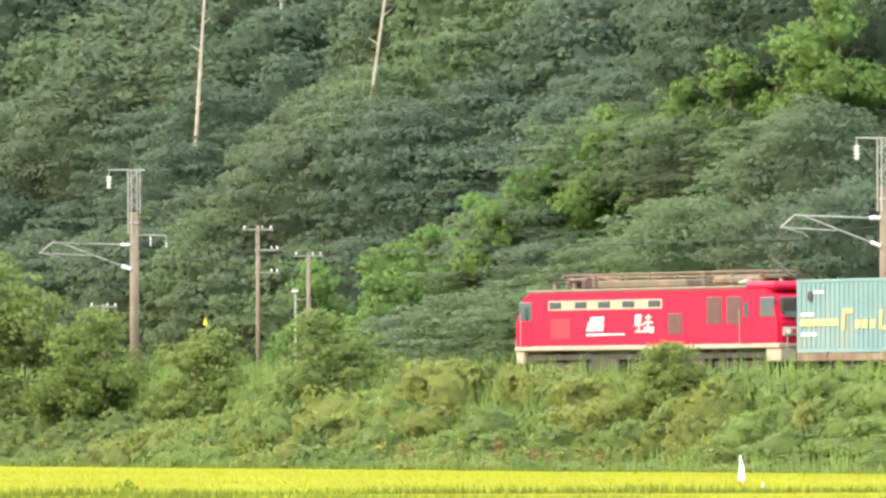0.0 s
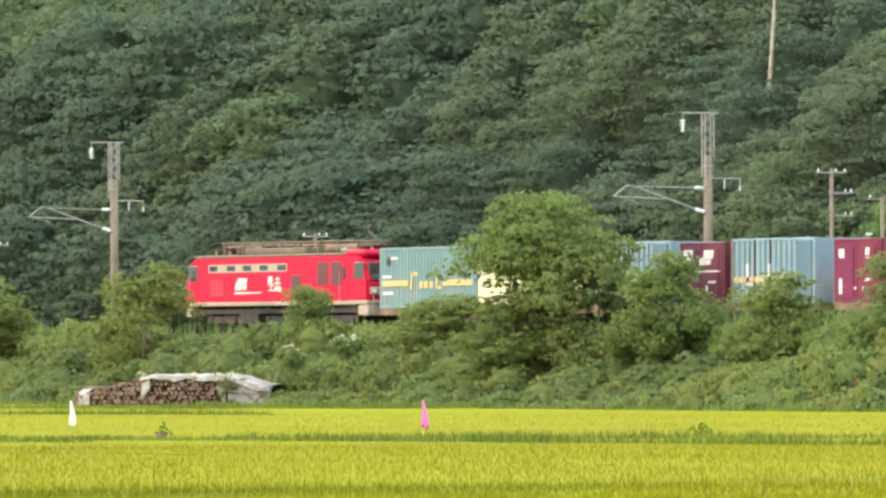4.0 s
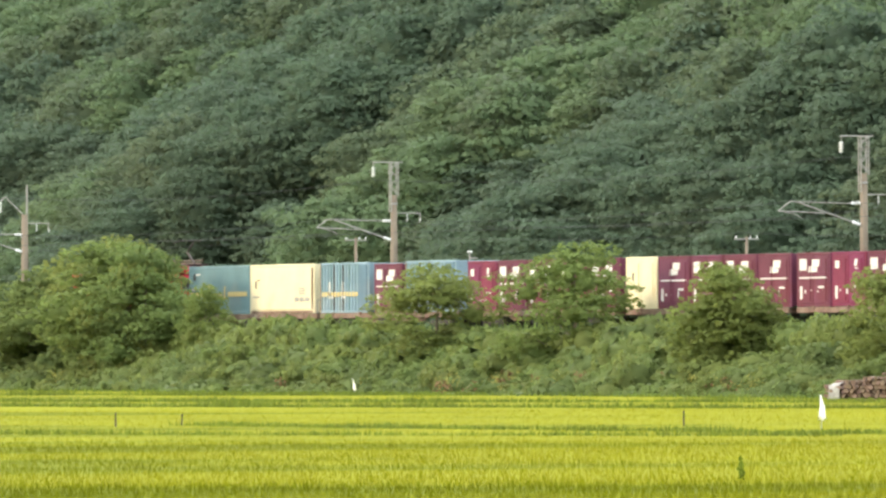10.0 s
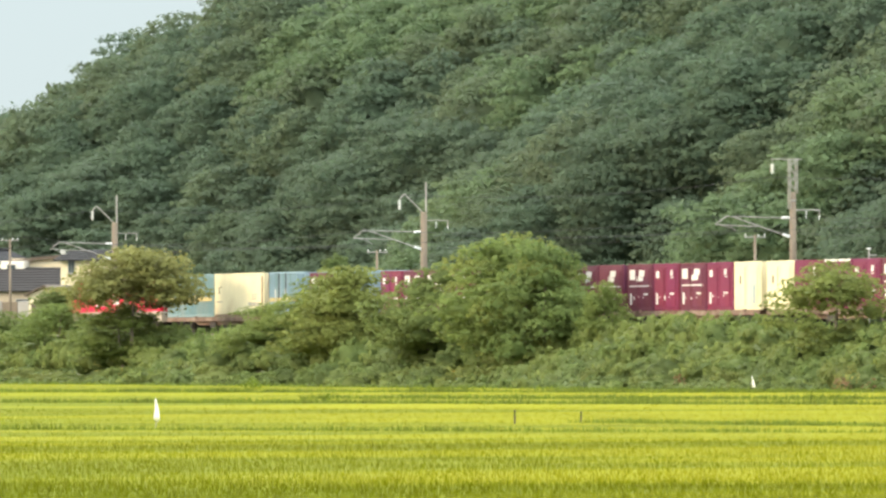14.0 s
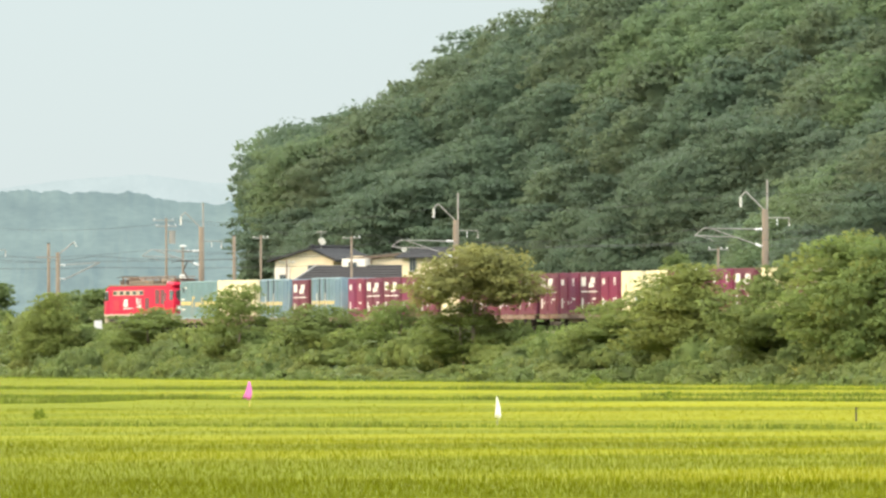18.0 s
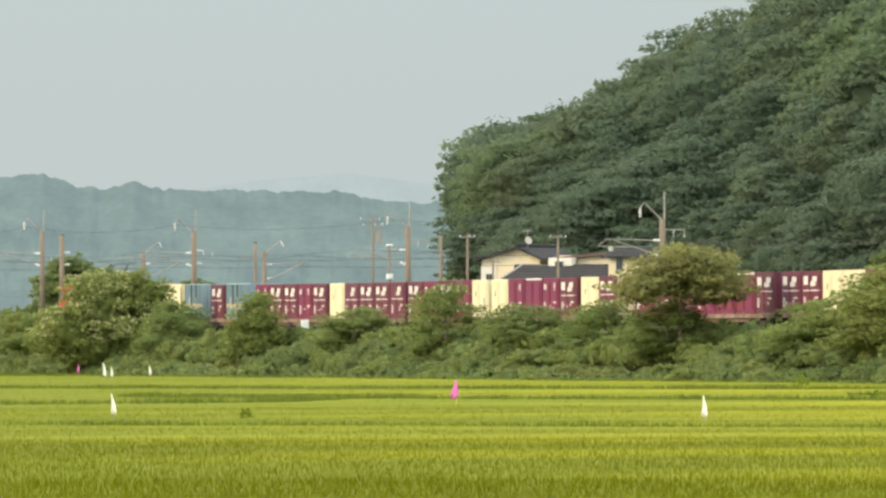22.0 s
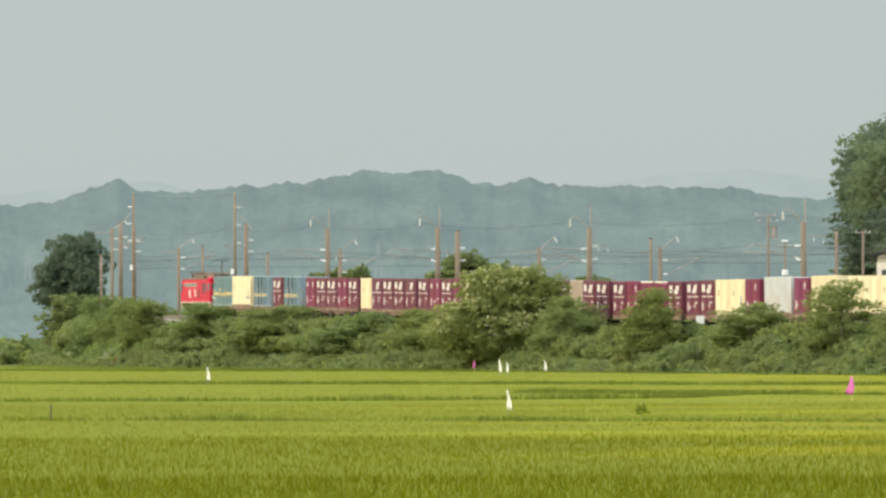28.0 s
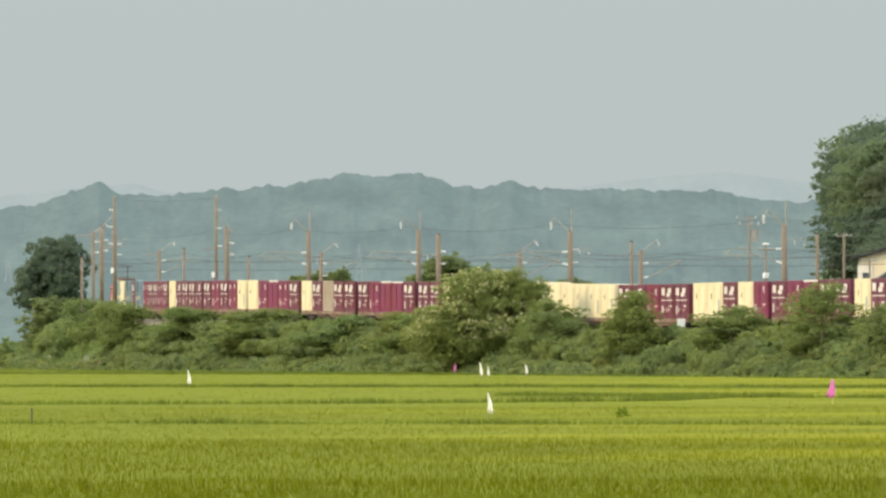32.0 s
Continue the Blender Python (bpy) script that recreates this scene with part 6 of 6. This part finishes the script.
# ---- stack of firewood at the foot of the embankment ----
wp = empty("firewood_stack", "long stack of split firewood partly covered with grey-white tarpaulin", "firewood", at=facing(376.5, 166.3, 0, 24) @ Matrix.Diagonal((1.12, 1, 1.0, 1)))
rw = random.Random(11)
log_me = bpy.data.meshes.new("log")
bm = rodded((0, 0, 0), (0, 0.55, 0), 0.105, 0.1, 7)
bm.to_mesh(log_me)
bm.free()
log_me.materials.append(M_LOG_END)
log2 = log_me.copy()
log2.materials.clear()
log2.materials.append(M_LOG)
part("core", boxed(-3.9, 3.6, 0.25, 1.5, 0, 1.5, bevel=0.25), M_LOG, wp)
for row in range(10):
    n = 36 - row // 3
    for k in range(n):
        x = -3.95 + 7.6 * (k + (row % 2) * 0.5) / 36 + rw.uniform(-0.02, 0.02)
        topz = 1.15 + 0.65 * ease(-4.2, -0.5, x) - 0.4 * ease(2.2, 4.0, x)
        z = 0.1 + 0.185 * row + rw.uniform(-0.03, 0.03)
        if rw.random() < 0.06 or z > topz + 0.1:
            continue
        lg = new("log", log_me if rw.random() < 0.62 else log2)
        lg.parent = wp
        lg.matrix_basis = pose(x, -0.05 + rw.uniform(-0.14, 0.14), z, rw.uniform(-4, 4), rw.uniform(0, 90), rw.uniform(-4, 4)) @ Matrix.Diagonal((rw.uniform(0.5, 1.2), 1, rw.uniform(0.5, 1.15), 1))


def drape(name, x0, x1, fall, seed, label):
    """A sheet laid over the stack, its front edge hanging unevenly by fall (two ends)."""
    n, k = 22, 9
    vs = []
    for i in range(n + 1):
        x = x0 + (x1 - x0) * i / n
        top = 1.32 + 0.62 * ease(-4.2, -0.5, x) - 0.42 * ease(2.2, 4.0, x)
        hang = fall[0] + (fall[1] - fall[0]) * i / n + 0.16 * noise.noise((x * 1.9, seed, 0))
        for j in range(k + 1):
            f = j / k
            if f < 0.5:
                yy, zz = 1.6 - 3.3 * f, top + 0.05 * math.sin(f * 9)
            else:
                yy, zz = -0.05 - 0.14 * (f - 0.5) * 2, top - hang * (f - 0.5) * 2
            vs.append((x, yy + 0.05 * noise.noise((x * 3, j, seed)), zz + 0.05 * noise.noise((x * 2.5, j * 0.8, seed + 5))))
    fs = [(i * (k + 1) + j, (i + 1) * (k + 1) + j, (i + 1) * (k + 1) + j + 1, i * (k + 1) + j + 1) for i in range(n) for j in range(k)]
    ob = new(name, link_mesh(name, vs, fs, M_TARP, True))
    ob.parent = wp
    mod = ob.modifiers.new("thickness", "SOLIDIFY")
    mod.thickness = 0.02
    return tagged(ob, label)


drape("tarpaulin", -1.2, 4.05, (0.14, 0.3), 1.0, "crumpled grey-white tarpaulin over the top")
drape("tarpaulin", 2.4, 4.1, (1.0, 1.35), 2.0, "pale tarpaulin hanging over the end")
drape("tarpaulin", -1.15, -0.8, (1.1, 0.5), 3.0, "hanging strip of pale tarpaulin")
drape("tarpaulin", -3.75, -3.3, (0.95, 1.0), 4.0, "hanging strip of cream tarpaulin")
drape("tarpaulin", 1.95, 2.3, (0.6, 1.2), 5.0, "hanging strip of pale tarpaulin")
part("rope", rod(rod(rodded((3.0, -0.26, 1.3), (4.0, -0.3, 0.5), 0.02, seg=5), (3.2, -0.28, 0.6), (3.9, -0.3, 1.1), 0.02, seg=5), (2.6, -0.28, 1.2), (4.0, -0.28, 1.15), 0.02, seg=5), M_DARK, wp)


# ---- pale flowering weeds above the stack ----
M_PETAL = material("pale_petals", (0.62, 0.60, 0.42), 0.8, 0, 0.15, 4, 20, trans=0.3, spec=0.1)
for i, (s0, y0, z0, wide) in enumerate(((375.0, 168.0, 1.75, 0.7), (379.0, 168.2, 1.7, 0.9), (382.5, 168.0, 1.75, 0.6), (371.5, 169.5, 2.9, 0.5), (367.0, 170.0, 3.3, 0.5))):
    z = ground_z(s0, y0)
    w = empty("flowering_weed", "tall weed with small pale cream flowers on the embankment", "weed", "flowering weeds", at=pose(-s0, y0, z))
    r = np.random.default_rng(500 + i)
    for k in range(4):
        part("stem", rodded((0, 0, -0.1), (wide * 0.6 * (k - 1.5) / 1.5, 0.1 * (k % 2), z0 - z - 0.1), 0.015, 0.008, 5), M_REED, w)
    lobes = [(r.uniform(-wide, wide), r.uniform(-0.3, 0.3), z0 - z + r.uniform(-0.25, 0.3), 0.16, 0.16, 0.10) for _ in range(14)]
    for nm, m, dens, size in (("flowers", M_PETAL, 60, 0.035), ("leaves", M_BUSH[0], 50, 0.09)):
        c = leafy(nm, leaf_cloud(lobes if nm == "flowers" else [(a, b, q - 0.3, 0.3, 0.3, 0.3) for a, b, q, *_ in lobes], dens, size, seed=510 + i, lumpy=0.3), m)
        c.parent = w


# ---- small yellow blossoms and withered vines over the shrubs of the embankment ----
M_GOLD = material("yellow_blossom", (0.42, 0.36, 0.09), 0.8, 0, 0.15, 4, 20, trans=0.3, spec=0.1)
M_WITHERED = material("withered_leaf", (0.20, 0.125, 0.065), 0.85, 0, 0.25, 1.5, 12, island=0.25, trans=0.3, spec=0.05)
rv = random.Random(21)
for name, mat, label, count, dens, size, reach in (("blossoms", M_GOLD, "small yellow blossoms scattered over the shrubs", 90, 16, 0.04, 0.45), ("withered_vines", M_WITHERED, "withered brown vines hanging in the shrubs", 26, 14, 0.10, 0.5)):
    h = Heap()
    for k in range(count):
        s0, y0 = rv.choice((rv.uniform(285, 345), rv.uniform(395, 440), rv.uniform(285, 900))), rv.uniform(168.4, 169.6)
        z0 = bank(s0, y0) + rv.uniform(0.5, 1.25)
        lobes = [(rv.uniform(-reach, reach), rv.uniform(-0.3, 0.1), rv.uniform(-0.3, 0.4), 0.22, 0.18, 0.2) for _ in range(4)]
        h.add(leaf_cloud(lobes, dens, size, seed=700 + k, bodies=0), pose(-s0, y0, z0))
    h.make(name, mat, label, "flowers" if name == "blossoms" else "vines")


# ---- flags, stakes and weeds in the paddies ----
def flag(s, y, size, color, seed):
    r = random.Random(seed)
    white = color == "white"
    fl = empty("field_flag", "white cloth flag hanging from a thin stick in the rice" if white else "pink cloth flag on a bamboo stick in the rice", "flag", "flags in the paddies",
               at=facing(s, y, 0.0, 48))
    top = 0.72 + size
    part("stick", rodded((0, 0, 0), (0.03, 0, top), 0.014, 0.011, 6), M_GALV if white else M_BAMBOO, fl)
    n, k = 7, 5
    length, width = size * r.uniform(0.72, 0.85), size * r.uniform(0.22, 0.28)
    if not white:
        length, width = size * 0.72, size * (0.27 if y > 100 else 0.48)
    sway = r.uniform(0.05, 0.22) * (1 if r.random() < 0.8 else -1)
    vs = []
    for i in range(n + 1):
        f = i / n
        wide = width * (0.18 + 0.9 * f ** 0.8)
        for j in range(k + 1):
            g = j / k - 0.35
            vs.append((0.02 + sway * f * size + g * wide, -0.03 + 0.05 * math.sin(j * 2.3 + i * 0.8) * f, top - length * f + 0.05 * size * math.sin(j * 1.7) * f))
    fs = [(i * (k + 1) + j, (i + 1) * (k + 1) + j, (i + 1) * (k + 1) + j + 1, i * (k + 1) + j + 1) for i in range(n) for j in range(k)]
    ob = new("cloth", link_mesh("cloth", vs, fs, M_CLOTH if white else M_PINK, True))
    ob.parent = fl
    mod = ob.modifiers.new("thickness", "SOLIDIFY")
    mod.thickness = 0.004


FLAGS = [(227.5, 134.1, 0.90, "white"), (224.1, 132.8, 0.24, "white"), (229.5, 108.5, 1.00, "pink"), (247.7, 106.4, 0.93, "white"), (440.0, 164.6, 0.72, "white"), (268.8, 82.3, 0.79, "white"),
         (352.3, 98.2, 0.92, "pink"), (668.0, 163.9, 0.72, "white"), (610.0, 146.6, 1.10, "white"), (609.0, 146.9, 0.85, "white"), (296.0, 71.4, 0.79, "white"), (690.0, 164.0, 0.85, "pink"),
         (667.0, 163.6, 0.78, "white"), (517.1, 108.1, 0.91, "white")]
for i, row in enumerate(FLAGS):
    flag(*row, 40 + i)
for i, (s0, y0, hgt) in enumerate(((274.0, 95.0, 0.38), (276.3, 97.9, 0.30), (262.9, 108.6, 0.41), (291.5, 56.1, 0.43))):
    st = empty("stake", "short dark wooden stake standing in the rice", "stake", "stakes in the paddies", at=pose(-s0, y0, 0))
    part("post", rodded((0, 0, 0), (0.02, 0, 0.72 + hgt), 0.03, 0.025, 7), M_TIMBER, st)
    part("tie", rodded((0.015, 0, 0.7 + hgt * 0.7), (0.015, 0, 0.74 + hgt * 0.7), 0.04, seg=7), M_LEVEE, st)
for i, (s0, y0, hgt, wide) in enumerate(((158.8, 66.7, 0.40, 0.07), (244.1, 107.6, 0.34, 0.2), (304.6, 78.0, 0.26, 0.16), (299.8, 76.6, 0.26, 0.18), (234.3, 119.0, 0.24, 0.35), (239.7, 121.8, 0.24, 0.35),
                                         (388.7, 126.4, 0.26, 0.6), (501.4, 159.1, 0.45, 0.9), (509.1, 161.4, 0.55, 0.8))):
    r = np.random.default_rng(300 + i)
    k = 45
    V, F = [], []
    for j in range(k):
        a, d = r.uniform(0, 6.28), wide * abs(r.normal(0, 0.5))
        x, y, z = d * math.cos(a), d * math.sin(a) * 0.5, r.uniform(0.55, 0.72 + hgt * (1 - 0.5 * d / wide))
        q = 0.04 * (1 + wide)
        V += [(x - q, y, z), (x + q * r.uniform(0.2, 1), y + r.uniform(-q, q), z - q * 0.4), (x + r.uniform(-q, q), y, z + q * 1.3)]
        F.append((3 * j, 3 * j + 1, 3 * j + 2))
    b = len(V)
    for dx in (-0.02, 0.02):
        V += [(dx, 0, 0), (dx + 0.02, 0.02, 0), (dx, 0, 0.72 + hgt * 0.8)]
        F.append((len(V) - 3, len(V) - 2, len(V) - 1))
    w = new("weed", link_mesh("weed", V, F, M_LEVEE))
    w.matrix_world = facing(s0, y0, 0)
    tagged(w, "dark green weed standing above the rice", "weed", kind="stuff")
bx = empty("relay_box", "small white box on two posts beside the track", "box", at=facing(671.2, 176, bank(671.2, 176)))
part("box", boxed(-0.28, 0.28, -0.2, 0.2, 4.05 - bank(671.2, 176), 4.65 - bank(671.2, 176), bevel=0.03), M_PORCELAIN, bx)
for dx in (-0.2, 0.2):
    part("post", rodded((dx, 0, -0.2), (dx, 0, 4.06 - bank(671.2, 176)), 0.04, seg=6), M_GALV, bx)
mk = empty("marker_block", "small orange block on the bank between the paddies", "marker", at=pose(-238.1, 104.9, 0.0))
part("block", boxed(-0.25, 0.2, -0.1, 0.1, 0.0, 0.83, bevel=0.04), M_LOG_END, mk)
part("cap", boxed(-0.27, 0.22, -0.12, 0.12, 0.83, 0.86), M_LOG, mk)


def motions():
    for ob, mid, dx, dz in moving:
        walk(ob, [(t, vehicle_pose(t, mid, dx, dz)) for t in TIMES])


motions()
